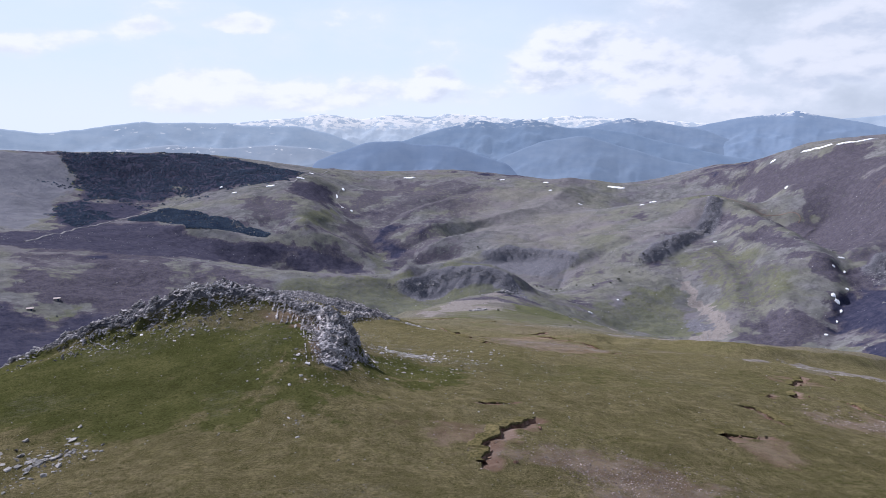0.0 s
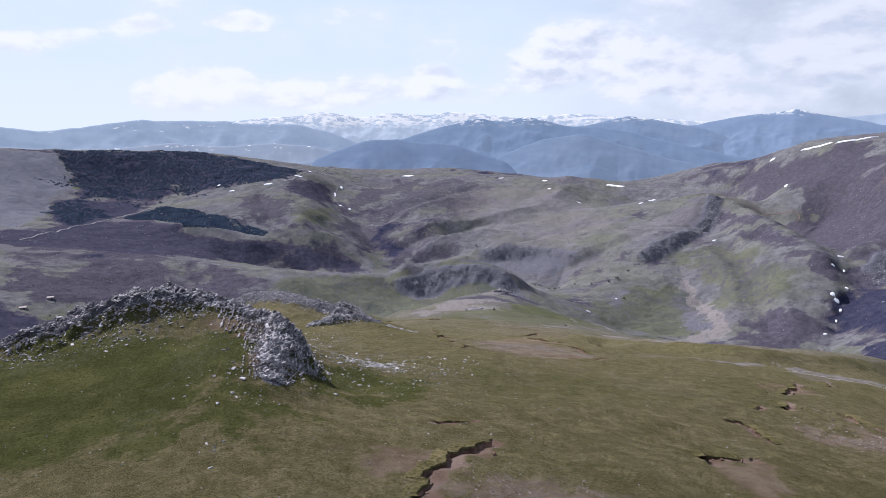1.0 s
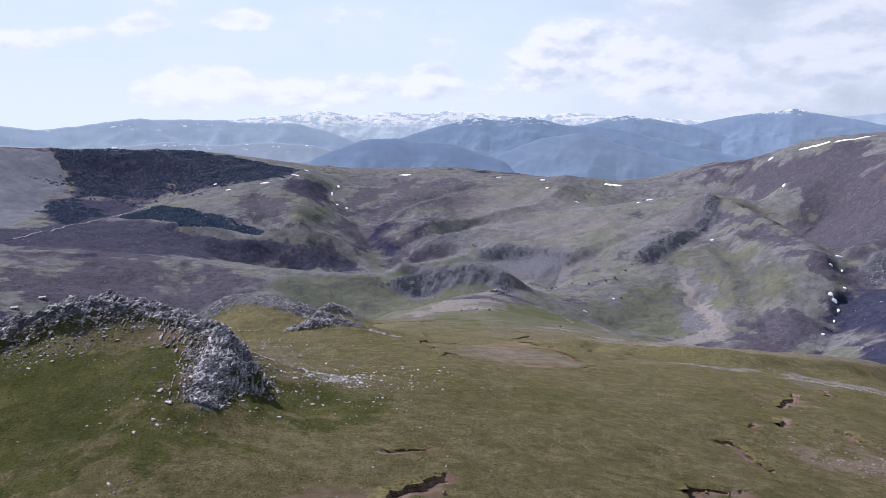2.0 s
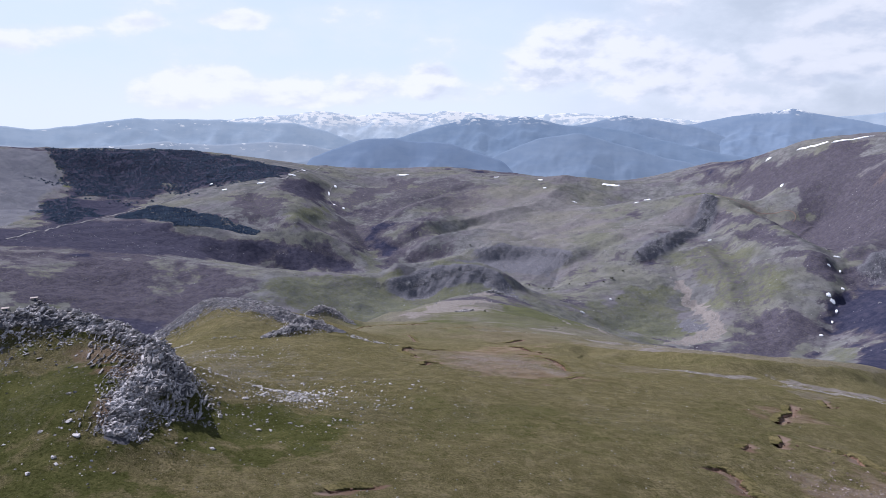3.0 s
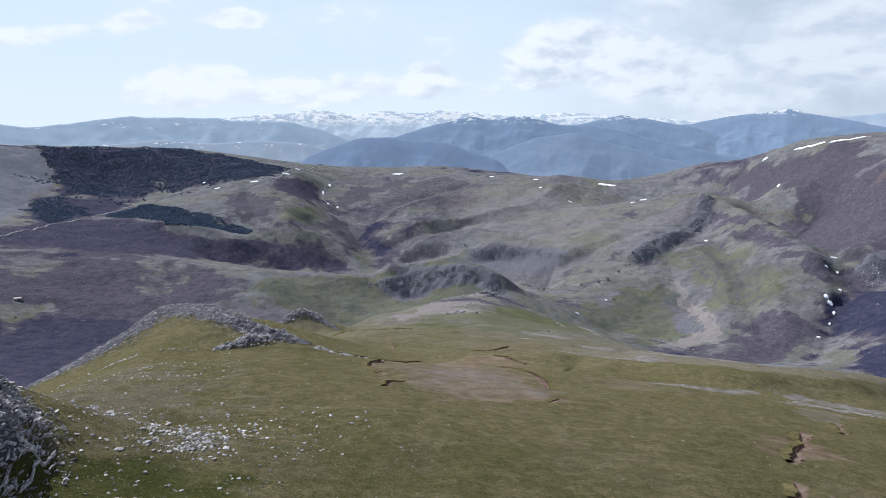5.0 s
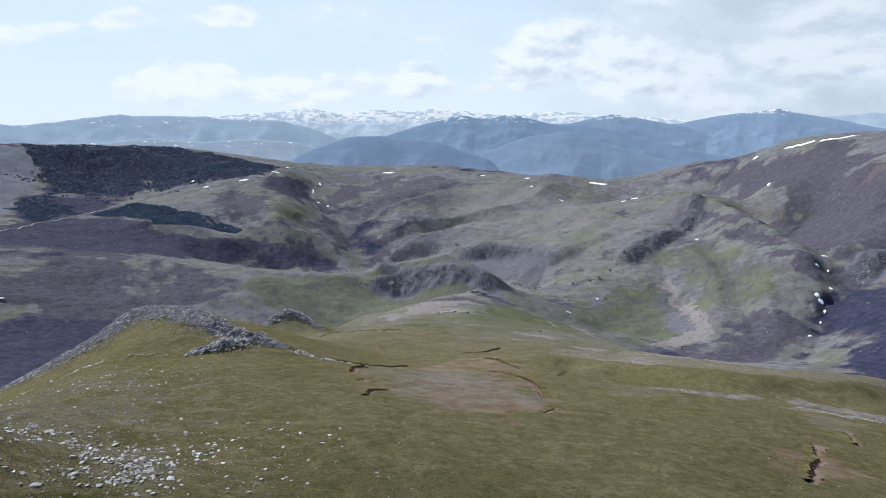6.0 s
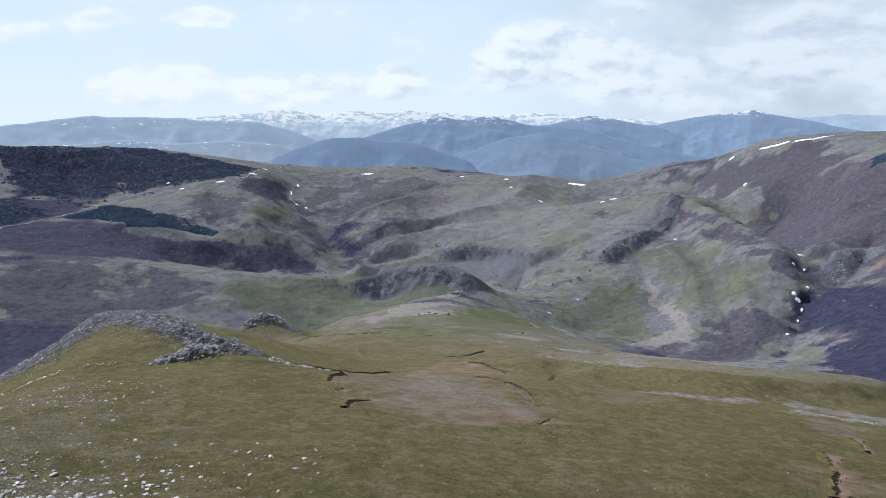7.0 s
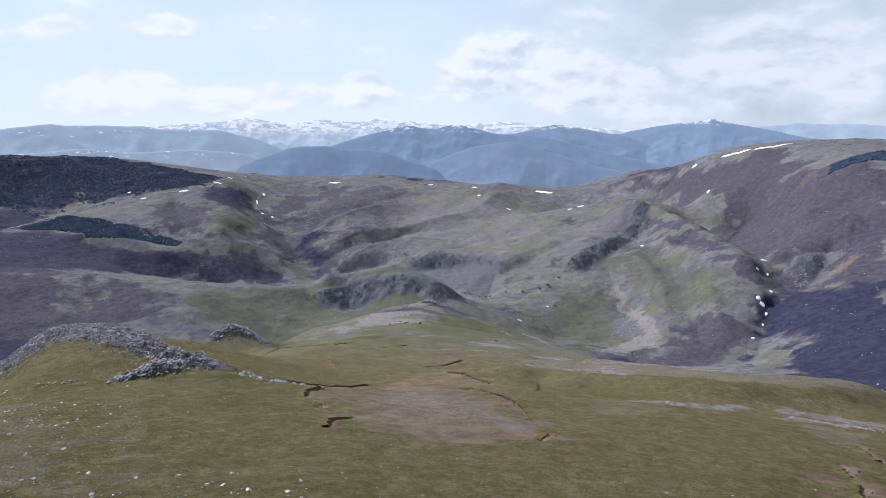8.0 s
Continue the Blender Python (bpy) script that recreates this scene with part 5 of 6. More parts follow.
def turf_material():
    m, nt, bsdf = mat_nodes("turf_lip")
    pos = nt.nodes.new("ShaderNodeNewGeometry").outputs["Position"]
    c = n_mix(nt, n_range(nt, n_noise(nt, 0.33, 6, 0.66, pos).outputs[0], 0.33, 0.67), (0.090, 0.080, 0.034), (0.165, 0.138, 0.070))
    c = n_mix(nt, n_range(nt, n_noise(nt, 1.7, 7, 0.74, pos).outputs[0], 0.47, 0.62, 0.0, 0.6), c, (0.038, 0.038, 0.014))
    grain = n_noise(nt, 6.5, 6, 0.78, pos).outputs[0]
    c = n_mix(nt, n_range(nt, grain, 0.47, 0.58, 0.0, 0.8), c, (0.024, 0.025, 0.009))
    c = n_mix(nt, n_range(nt, n_noise(nt, 26.0, 4, 0.78, pos).outputs[0], 0.50, 0.62, 0.0, 0.5), c, (0.19, 0.16, 0.10))
    link(nt, c, bsdf.inputs["Base Color"])
    bsdf.inputs["Roughness"].default_value = 0.95
    bsdf.inputs["Specular IOR Level"].default_value = 0.0
    bump = nt.nodes.new("ShaderNodeBump")
    bump.inputs["Strength"].default_value, bump.inputs["Distance"].default_value = 1.0, 0.12
    link(nt, grain, bump.inputs["Height"])
    link(nt, bump.outputs[0], bsdf.inputs["Normal"])
    return m


RAW_EARTH, TURF = earth_material(), turf_material()


def torn_edge(depth, line, seed):
    """A standing turf edge: a ragged earth wall under an overhanging lip of grass."""
    pts = np.array(line, float)
    run = np.r_[0, np.cumsum(np.hypot(*np.diff(pts, axis=0).T))]
    s = np.linspace(0, run[-1], max(8, int(run[-1] / 0.22)))
    p = np.stack([np.interp(s, run, pts[:, k]) for k in range(2)], -1)
    d = np.gradient(p, axis=0)
    d /= np.linalg.norm(d, axis=1)[:, None]
    left = np.c_[-d[:, 1], d[:, 0]]
    jag = fbm(s, s * 0 + seed, 0.9, 4, 0.6, seed)
    p = p + left * (0.30 * jag)[:, None]
    ends = step01(s, 0, 0.9) * step01(run[-1] - s, 0, 0.9)
    body = new("turf_bank")
    mid = len(s) // 2
    base = heights_at(p + left * 1.0)
    body.location = (*p[mid], base[mid] - depth)
    o = np.array(body.location)
    tall = 0.75 * depth * ends * (0.8 + 0.35 * fbm(s, s * 0 + 3.3, 1.6, 3, 0.6, seed + 5))
    lip = base + 0.04

    def sheet(name, offsets, material, label):
        rows_ = [np.c_[p + left * off[:, None], z] - o for off, z in offsets]
        v = np.concatenate(rows_)
        n = len(s)
        ids_ = np.arange(len(v)).reshape(len(rows_), n)
        f = np.stack([ids_[:-1, :-1], ids_[:-1, 1:], ids_[1:, 1:], ids_[1:, :-1]], -1).reshape(-1, 4)
        ob = mesh_object(name, v, f, material, smooth=False)
        ob.parent = body
        tagged(ob, label)
    zero = np.zeros(len(s))
    rough = 0.10 * fbm(s, s * 0 + 8, 0.5, 3, 0.6, seed + 2)
    sheet("earth_wall", [(zero - 0.25, lip - tall - 0.25), (zero - 0.10 + rough, lip - tall * 0.75), (zero + 0.04 - rough, lip - tall * 0.4), (zero + 0.06, lip - 0.05)], RAW_EARTH, "raw brown earth face")
    sheet("turf_lip", [(zero + 0.06, lip - 0.07), (zero - 0.10 + 0.6 * rough, lip - 0.05 * ends), (zero - 0.04, lip + 0.06 * ends), (zero + 0.5, heights_at(p + left * 0.5) + 0.05 * ends), (zero + 1.0, heights_at(p + left * 1.0) - 0.06)], TURF, "overhanging grass lip")
    # fallen clods in front
    rs = np.random.RandomState(seed)
    for _ in range(int(run[-1] * 1.2)):
        i = rs.randint(len(s))
        q = p[i] - left[i] * abs(rs.normal(0.3, 0.5))
        k = rs.randint(len(BLOCKS))
        ob = new("clod", shape_mesh(BLOCKS, k, RAW_EARTH, "clod"))
        ob.parent = body
        size = rs.uniform(0.12, 0.40)
        zz = float(heights_at(q[None])[0])
        ob.matrix_basis = Matrix.Translation(Vector((q[0], q[1], zz + 0.1 * size)) - Vector(o)) @ Euler(rs.uniform(-3, 3, 3)).to_matrix().to_4x4() @ Matrix.Scale(size, 4)
    return tagged(body, "torn turf bank with a raw brown earth face", "earth bank", "torn turf banks")


for number, (depth, line) in enumerate(SCARS):
    torn_edge(depth, line, 100 + number)

# ---- loose stones on the pasture ----
PALE = stone_material("pale_limestone", (0.16, 0.153, 0.150), (0.36, 0.345, 0.335), (0.09, 0.085, 0.08))
PINK = stone_material("pink_gravel", (0.16, 0.125, 0.115), (0.34, 0.285, 0.27), (0.13, 0.10, 0.09))


def scatter(name, label, count, where, sizes, seed, material=PALE, flat=True, power=2.6):
    """Many loose stones as one object. where: x, y, half length, half width, turn."""
    rs = np.random.RandomState(seed)
    cx, cy, rx, ry, turn = where
    g = rs.normal(0, 0.5, (count, 2)) * (rx, ry)
    c, s = math.cos(radians(turn)), math.sin(radians(turn))
    xy = np.c_[cx + g[:, 0] * c - g[:, 1] * s, cy + g[:, 0] * s + g[:, 1] * c]
    clump = fbm(xy[:, 0], xy[:, 1], 3.0, 3, 0.6, seed) + rs.uniform(-0.5, 0.5, count)
    xy = xy[clump > -0.15]
    z = heights_at(xy)
    size = sizes[0] * (sizes[1] / sizes[0]) ** (rs.uniform(0, 1, len(xy)) ** power)
    picks = []
    for i in range(len(xy)):
        shapes = SLABS if rs.rand() < (0.7 if flat else 0.3) else BLOCKS
        m = Matrix.Translation((*xy[i], z[i] + size[i] * 0.05)) @ Euler((rs.normal(0, 0.18), rs.normal(0, 0.18), rs.uniform(0, 6.28))).to_matrix().to_4x4() @ Matrix.Scale(size[i], 4)
        picks.append((CHIPS[rs.randint(16)] if size[i] < 0.22 else shapes[rs.randint(len(shapes))], m))
    return tagged(joined(name, picks, material), label, "stones")


scatter("loose_stones", "small pale stones strewn over the grass", 6500, (0, 48, 44, 28, 0), (0.03, 0.16), 21)
scatter("loose_stones", "pale stones strewn down the lower pasture", 5200, (10, 88, 46, 36, 0), (0.04, 0.19), 22)
scatter("loose_stones", "flat pale stones dotted over the grass below the crag", 2600, (-6, 60, 13, 13, 0), (0.05, 0.30), 34)
scatter("stone_litter", "litter of grey stones below the outcrop", 1900, (-8, 65, 11, 11, 20), (0.05, 0.42), 23, LIMESTONE)
scatter("stone_litter", "heap of pale grey slabs lying in the grass", 1000, (-3.6, 59.6, 2.2, 3.2, 20), (0.06, 0.40), 24, PALE, power=1.8)
scatter("stone_litter", "grey rubble at the foot of the slabs", 500, (-8.6, 43.8, 3.2, 4.0, 0), (0.07, 0.4), 25, LIMESTONE)
scatter("stone_litter", "pale broken rocks in the grass", 620, (-19.8, 30.5, 2.8, 3.2, 0), (0.05, 0.42), 26, PALE, power=2.0)
scatter("stone_litter", "short line of pale stones in the grass", 70, (-8, 33, 0.8, 3.0, 10), (0.05, 0.22), 27, PALE)
scatter("gravel", "pinkish gravel on bare ground", 5200, (9, 30, 7, 3.6, -15), (0.03, 0.14), 28, PINK)
scatter("gravel", "pinkish gravel on bare ground by the torn bank", 1500, (38, 52, 7, 4.5, -10), (0.06, 0.25), 29, PINK)
scatter("gravel", "pinkish grey gravel inside the sunken circle", 5200, (17, 108, 9, 15, -8), (0.05, 0.20), 30, PINK)
scatter("gravel", "fine pale limestone grit strewn over the saddle", 6500, (-17, 75, 15, 15, 20), (0.04, 0.16), 35, PALE, power=2.0)
scatter("stone_litter", "thin line of pale stones across the saddle", 320, (-33, 112, 13, 1.0, 6), (0.12, 0.7), 31, PALE)
scatter("stone_litter", "grey stones scattered over the saddle", 1500, (-22, 92, 16, 12, 30), (0.06, 0.34), 32, LIMESTONE)
scatter("stone_litter", "pale rubble trailing off the outcrop", 420, (-4, 121, 5, 2.5, 0), (0.15, 0.8), 33, PALE)
scatter("stone_litter", "stones under the near outcrop", 700, (-22, 50, 14, 3.5, 4), (0.06, 0.32), 36, LIMESTONE)


def stone_band(label, line, wide, count, sizes, seed):
    """Small pale stones gathered in a narrow band along a line."""
    rs = np.random.RandomState(seed)
    pts = np.array(line, float)
    run = np.r_[0, np.cumsum(np.hypot(*np.diff(pts, axis=0).T))]
    s = rs.uniform(0, run[-1], count)
    xy = np.stack([np.interp(s, run, pts[:, k]) for k in range(2)], -1) + rs.normal(0, wide, (count, 2))
    xy = xy[fbm(xy[:, 0], xy[:, 1], 6, 3, 0.6, seed) + rs.uniform(-.4, .4, count) > -0.1]
    z = heights_at(xy)
    size = sizes[0] * (sizes[1] / sizes[0]) ** (rs.uniform(0, 1, len(xy)) ** 2)
    picks = [(SLABS[rs.randint(12)], Matrix.Translation((*xy[i], z[i] + 0.06 * size[i])) @ Euler((rs.normal(0, .2), rs.normal(0, .2), rs.uniform(0, 6.3))).to_matrix().to_4x4() @ Matrix.Scale(size[i], 4)) for i in range(len(xy))]
    return tagged(joined("stone_band", picks, PALE), label, "stones")


stone_band("pale stones along the outer edge of the ridge", [(52, 222), (72, 226), (86, 208), (104, 194), (114, 172), (118, 158), (130, 140)], 2.2, 2200, (0.15, 0.55), 37)
stone_band("pale stones along a low step in the pasture", [(46, 192), (60, 175), (68, 161), (70, 143)], 1.4, 700, (0.14, 0.5), 38)
stone_band("thin row of pale stones in the grass", [(48, 125.5), (61, 124.7)], 0.5, 220, (0.1, 0.35), 39)
stone_band("long bright row of pale stones in the grass", [(67, 119.6), (73, 118.1), (80, 118.6), (92, 116)], 0.6, 520, (0.12, 0.45), 40)
stone_band("pale stones along a fold below the knob", [(18, 214), (35, 219), (50, 219)], 1.6, 420, (0.15, 0.5), 41)

# single boulders that stand out
STAND_OUT = [(-7.6, 31.8, .5), (-8.6, 34.2, .45), (-3.2, 50.6, .9), (-2.6, 50.9, .7), (-1.3, 57.3, .7), (1.3, 60.8, .5), (-4.8, 57.4, .9), (-5.4, 60.5, .8), (2.0, 58.7, .5), (-8.6, 69.1, 1.0),
             (-12.1, 70.1, .9), (-13.0, 69.5, 1.2), (6.1, 69.5, .6), (-.3, 70.1, .5), (-12.6, 40.0, .5), (-9.4, 66.3, .8), (-10.6, 67.2, 1.1), (-7.0, 71.5, .6), (-14.8, 70.6, 1.3), (-3.0, 66.5, .5),
             (-2.1, 62.0, .8), (-6.4, 56.2, .6), (.6, 55.0, .5), (-1.0, 52.4, .5), (3.4, 64.0, .4), (-16.0, 78.0, .7), (-11.0, 82.0, .8), (-20.0, 33.0, .9)]
rs_b = np.random.RandomState(77)
for bx, by, size in STAND_OUT:
    ob = new("boulder", shape_mesh(SLABS, rs_b.randint(12), PALE, "boulder"))
    ob.matrix_basis = lay(bx, by, 0.5 * size, LEVEL @ Euler((0, 0, rs_b.uniform(0, 6.28))).to_matrix(), rs_b, 0.25, 0.16, (1.2, 1, 0.9))
    tagged(ob, "pale grey limestone boulder lying in the grass", "boulder", "boulders on the pasture")

# ---- on the hills beyond: road, tracks, snow, woods, sheds ----
def plain_material(name, low, high, scale, rough=0.9):
    m, nt, bsdf = mat_nodes(name)
    geo = nt.nodes.new("ShaderNodeNewGeometry")
    c = n_mix(nt, n_range(nt, n_noise(nt, scale, 6, 0.65, geo.outputs["Position"]).outputs[0], 0.33, 0.67), low, high)
    v = nt.nodes.new("ShaderNodeHueSaturation")
    link(nt, n_math(nt, "ADD", n_math(nt, "MULTIPLY", geo.outputs["Random Per Island"], 0.5), 0.75), v.inputs["Value"])
    link(nt, c, v.inputs["Color"])
    link(nt, v.outputs[0], bsdf.inputs["Base Color"])
    bsdf.inputs["Roughness"].default_value = rough
    bsdf.inputs["Specular IOR Level"].default_value = 0.02
    return m


ROAD = plain_material("pale_road", (0.16, 0.155, 0.16), (0.25, 0.24, 0.245), 0.05)
RED_TRACK = plain_material("red_track", (0.125, 0.094, 0.086), (0.17, 0.13, 0.115), 0.1)
SNOW = plain_material("old_snow", (0.72, 0.74, 0.78), (0.88, 0.89, 0.91), 0.15, 0.6)
# Needle green lightened and blued, carrying the haze of a far wood
HAZED_CONIFER = plain_material("hazed_conifer_needles", (0.032, 0.050, 0.086), (0.060, 0.084, 0.124), 0.05)
BUSH = plain_material("dark_shrub", (0.018, 0.024, 0.014), (0.045, 0.050, 0.028), 0.3)


def curve_through(points, step):
    pts = np.array(points, float)
    run = np.r_[0, np.cumsum(np.hypot(*np.diff(pts, axis=0).T))]
    s = np.arange(0, run[-1], step)
    line = np.stack([np.interp(s, run, pts[:, k]) for k in range(2)], -1)
    w = np.hanning(15) / np.hanning(15).sum()
    return np.stack([np.convolve(np.pad(line[:, k], 7, mode="edge"), w, "valid") for k in range(2)], -1)


def way(name, label, points, width, material, lift=0.7):
    """A road or track laid on the slope, with a shallow bed and banks."""
    p = curve_through(points, 6.0)
    d = np.gradient(p, axis=0)
    d /= np.linalg.norm(d, axis=1)[:, None]
    left = np.c_[-d[:, 1], d[:, 0]]
    wide = width * (0.85 + 0.4 * fbm(p[:, 0], p[:, 1], 40, 3, 0.5, 8))
    rows_ = []
    for off, dz in ((-0.75, -2.0), (-0.5, 0.0), (0.0, 0.08), (0.5, 0.0), (0.75, -2.0)):
        q = p + left * (off * wide)[:, None]
        rows_.append(np.c_[q, heights_at(q) + lift + dz])
    v = np.concatenate(rows_)
    ids_ = np.arange(len(v)).reshape(5, -1)
    f = np.stack([ids_[:-1, :-1], ids_[1:, :-1], ids_[1:, 1:], ids_[:-1, 1:]], -1).reshape(-1, 4)[:, ::-1]
    return tagged(mesh_object(name, v, f, material), label, "road", kind="structure")


ROAD_LINE = [(-500, 772), (-503, 830), (-532, 941), (-531, 1013), (-530, 1090), (-515, 1150), (-500, 1259), (-460, 1299), (-408, 1309), (-332, 1316), (-306, 1349), (-305, 1448), (-296, 1512), (-285, 1660)]
way("road", "pale mountain road slanting across the heather hillside", ROAD_LINE, 2.6, ROAD, 0.6)
way("track", "reddish dirt track winding over a saddle", [(500, 1195), (530, 1150), (560, 1120), (590, 1108), (603, 1095), (596, 1080), (575, 1075)], 1.5, RED_TRACK, 0.4)
# Pale strip added for old snow in the gully bed; no path there
way("track", "faint pale strip along a gully bed in the moor", [(-223, 1497), (-233, 1448), (-230, 1410), (-216, 1377), (-192, 1348)], 1.6, ROAD, 0.3)


def snow_patch(x, y, length, width, turn, seed):
    """A ragged leftover snow patch, a few decimetres thick."""
    rs = np.random.RandomState(seed)
    n, rings_ = 30, 5
    a = np.linspace(0, 2 * np.pi, n, endpoint=False)
    edge = 1 + 0.38 * perlin(np.cos(a) * 2 + seed, np.sin(a) * 2 + seed * 0.7, 3) + 0.22 * perlin(np.cos(a) * 6 + seed, np.sin(a) * 6, 4)
    c, s = math.cos(radians(turn)), math.sin(radians(turn))
    v = []
    for k in range(1, rings_ + 1):
        q = edge * (k / rings_)
        u, w = np.cos(a) * q * length / 2, np.sin(a) * q * width / 2
        w = w + 0.05 * length * perlin(u / length * 3 + seed, u * 0 + 2.2, 6)
        px, py = x + u * c - w * s, y + u * s + w * c
        v.append(np.c_[px, py, height(px, py) + (0.9 if k < rings_ else -0.6)])
    v = np.concatenate(v)
    f = [[k * n + i, k * n + (i + 1) % n, (k + 1) * n + (i + 1) % n, (k + 1) * n + i] for k in range(rings_ - 1) for i in range(n)]
    me = bpy.data.meshes.new("snow_patch")
    f = [q[::-1] for q in f] + [list(range(n))]
    mid = v.mean(0)
    me.from_pydata((v - mid).tolist(), [], f)
    bm = bmesh.new()
    bm.from_mesh(me)
    bmesh.ops.recalc_face_normals(bm, faces=bm.faces)
    if sum(q.normal.z for q in bm.faces) < 0:
        bmesh.ops.reverse_faces(bm, faces=bm.faces)
    bm.to_mesh(me)
    bm.free()
    me.materials.append(SNOW)
    ob = new("snow_patch", me)
    ob.location = mid
    return tagged(ob, "leftover patch of old white snow on the hillside", "snow", "snow patches")


SNOWS = [   # x, y, length, width, turn
    (-86, 1716, 32.2, 15.8, 3), (413, 1573, 47.0, 14.9, -15), (407, 1274, 13.6, 10.9, -18), (385, 1270, 9.0, 8.1, -17), (299, 1429, 11.2, 7.5, -12), (248, 1589, 13.7, 11.5, -9),
    (246, 1507, 9.1, 6.2, -9), (150, 1660, 12.8, 8.5, -5), (623, 1197, 5.7, 22.0, -27), (678, 1364, 10.3, 6.2, -26), (414, 989, 5.5, 5.5, -23), (169, 730, 5.2, 3.9, -13),
    (221, 808, 3.6, 3.5, -15), (-223, 1480, 6.4, 15.3, 9), (-231, 1438, 3.7, 20.9, 10), (-209, 1366, 5.9, 7.1, 9), (-188, 1351, 5.8, 7.0, 8), (-342, 1313, 18.5, 6.9, 15),
    (-406, 1285, 11.5, 6.9, 18), (-449, 1340, 7.2, 5.8, 19), (-305, 1422, 17.3, 7.4, 13), (-298, 1509, 10.5, 7.8, 12), (427, 700, 4.9, 5.1, -31), (428, 693, 5.6, 5.9, -32),
    (423, 677, 2.8, 5.0, -32), (408, 658, 2.0, 4.0, -32), (385, 636, 3.9, 2.3, -31), (451, 715, 3.6, 3.5, -32), (470, 754, 2.3, 4.6, -32), (457, 755, 3.8, 3.6, -31),
    (486, 789, 7.9, 2.8, -32), (716, 1307, 27.7, 6, -52), (731, 1283, 43.3, 6, -66), (755, 1249, 32.0, 6, -37), (779, 1232, 37.6, 6, -22),
]
for k, patch in enumerate(SNOWS):
    snow_patch(*patch, k + 1)


def tree_shape(seed, tiers=4, sides=6):
    """A small conifer: tapered trunk and ragged drooping tiers."""
    rs = np.random.RandomState(seed)
    v, f = [], []

    def cone(z0, z1, r0, r1, ragged):
        base = len(v)
        for i in range(sides):
            t = 2 * math.pi * i / sides + rs.uniform(-.2, .2)
            q = r0 * rs.uniform(1 - ragged, 1 + ragged)
            v.append((q * math.cos(t), q * math.sin(t), z0 + rs.uniform(-.04, .04)))
        v.append((rs.uniform(-r1, r1), rs.uniform(-r1, r1), z1))
        for i in range(sides):
            f.append((base + i, base + (i + 1) % sides, base + sides))
    cone(0.0, 0.5, 0.035, 0.0, 0.1)
    for k in range(tiers):
        z0 = 0.10 + 0.21 * k
        cone(z0, min(1.0, z0 + 0.38), 0.24 * (1 - 0.20 * k), 0.02, 0.35)
    return np.array(v), np.array(f)


TREES = [tree_shape(k, 3, 5) for k in range(8)]


def wood(name, label, poly, count, tall, seed, gaps=0.0, drift=25):
    rs = np.random.RandomState(seed)
    q = np.array(poly, float)
    xy = rs.uniform(q.min(0) - drift, q.max(0) + drift, (count * 3, 2))
    warp = np.c_[fbm(xy[:, 0], xy[:, 1], 50, 3, 0.6, seed), fbm(xy[:, 0], xy[:, 1], 50, 3, 0.6, seed + 9)] * drift
    keep = inside(poly, *(xy + warp).T) & (fbm(xy[:, 0], xy[:, 1], 45, 4, 0.6, seed + 3) > gaps - 0.5 + rs.uniform(-.25, .25, len(xy)))
    keep &= along(ROAD_LINE, xy[:, 0], xy[:, 1])[0] > 9
    xy = xy[keep][:count]
    z = heights_at(xy)
    picks = []
    for i in range(len(xy)):
        h = rs.uniform(*tall)
        m = Matrix.Translation((*xy[i], z[i] - 0.3)) @ Matrix.Rotation(rs.uniform(0, 6.28), 4, "Z") @ Matrix.Diagonal((h * rs.uniform(1.6, 2.3), h * 1.9, h * 0.52, 1))
        picks.append((TREES[rs.randint(len(TREES))], m))
    return tagged(joined(name, picks, HAZED_CONIFER), label, "conifer forest")


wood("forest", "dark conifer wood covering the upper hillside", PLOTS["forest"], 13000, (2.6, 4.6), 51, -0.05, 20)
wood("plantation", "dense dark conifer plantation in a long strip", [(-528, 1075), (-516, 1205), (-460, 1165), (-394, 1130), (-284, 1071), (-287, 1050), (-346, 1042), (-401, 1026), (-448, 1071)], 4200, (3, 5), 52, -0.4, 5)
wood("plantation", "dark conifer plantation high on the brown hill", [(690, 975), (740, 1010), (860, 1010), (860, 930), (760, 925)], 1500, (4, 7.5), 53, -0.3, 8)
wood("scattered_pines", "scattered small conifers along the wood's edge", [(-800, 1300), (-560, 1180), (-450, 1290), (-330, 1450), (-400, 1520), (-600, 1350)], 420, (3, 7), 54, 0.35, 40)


def shrub_shape(seed):
    """A low mountain shrub: a short stem and a crown of small leaf clumps."""
    rs = np.random.RandomState(seed)
    vs, fs, start = [], [], 0
    for _ in range(26):
        v, f = BLOCKS[rs.randint(len(BLOCKS))]
        d = rs.normal(0, 1, 3)
        d = d / np.linalg.norm(d) * rs.uniform(0.2, 0.5)
        vs.append(v * rs.uniform(0.18, 0.34) + d * (1, 1, 0.7) + (0, 0, 0.42))
        fs.append(f + start)
        start += len(v)
    return np.concatenate(vs), np.concatenate(fs)


SHRUBS = [shrub_shape(k) for k in range(3)]
for k, (bx, by, size) in enumerate([(160, 905, 4), (168, 915, 3), (205, 875, 4), (226, 868, 3.5), (238, 872, 5), (262, 905, 4), (150, 890, 3), (186, 895, 3), (290, 940, 4), (135, 925, 3), (232, 812, 3), (60, 1110, 4), (38, 440, 2), (66, 330, 1.6)]):
    ob = new("shrub", shape_mesh(SHRUBS, k % 3, BUSH, "shrub"))
    ob.location = (bx, by, float(height(np.array([bx * 1.0]), np.array([by * 1.0]))[0]))
    ob.scale = (size, size, size * 0.9)
    ob.rotation_euler = (0, 0, k * 1.3)
    tagged(ob, "dark round shrub on a stony slope", "shrub", "shrubs on the hillside")

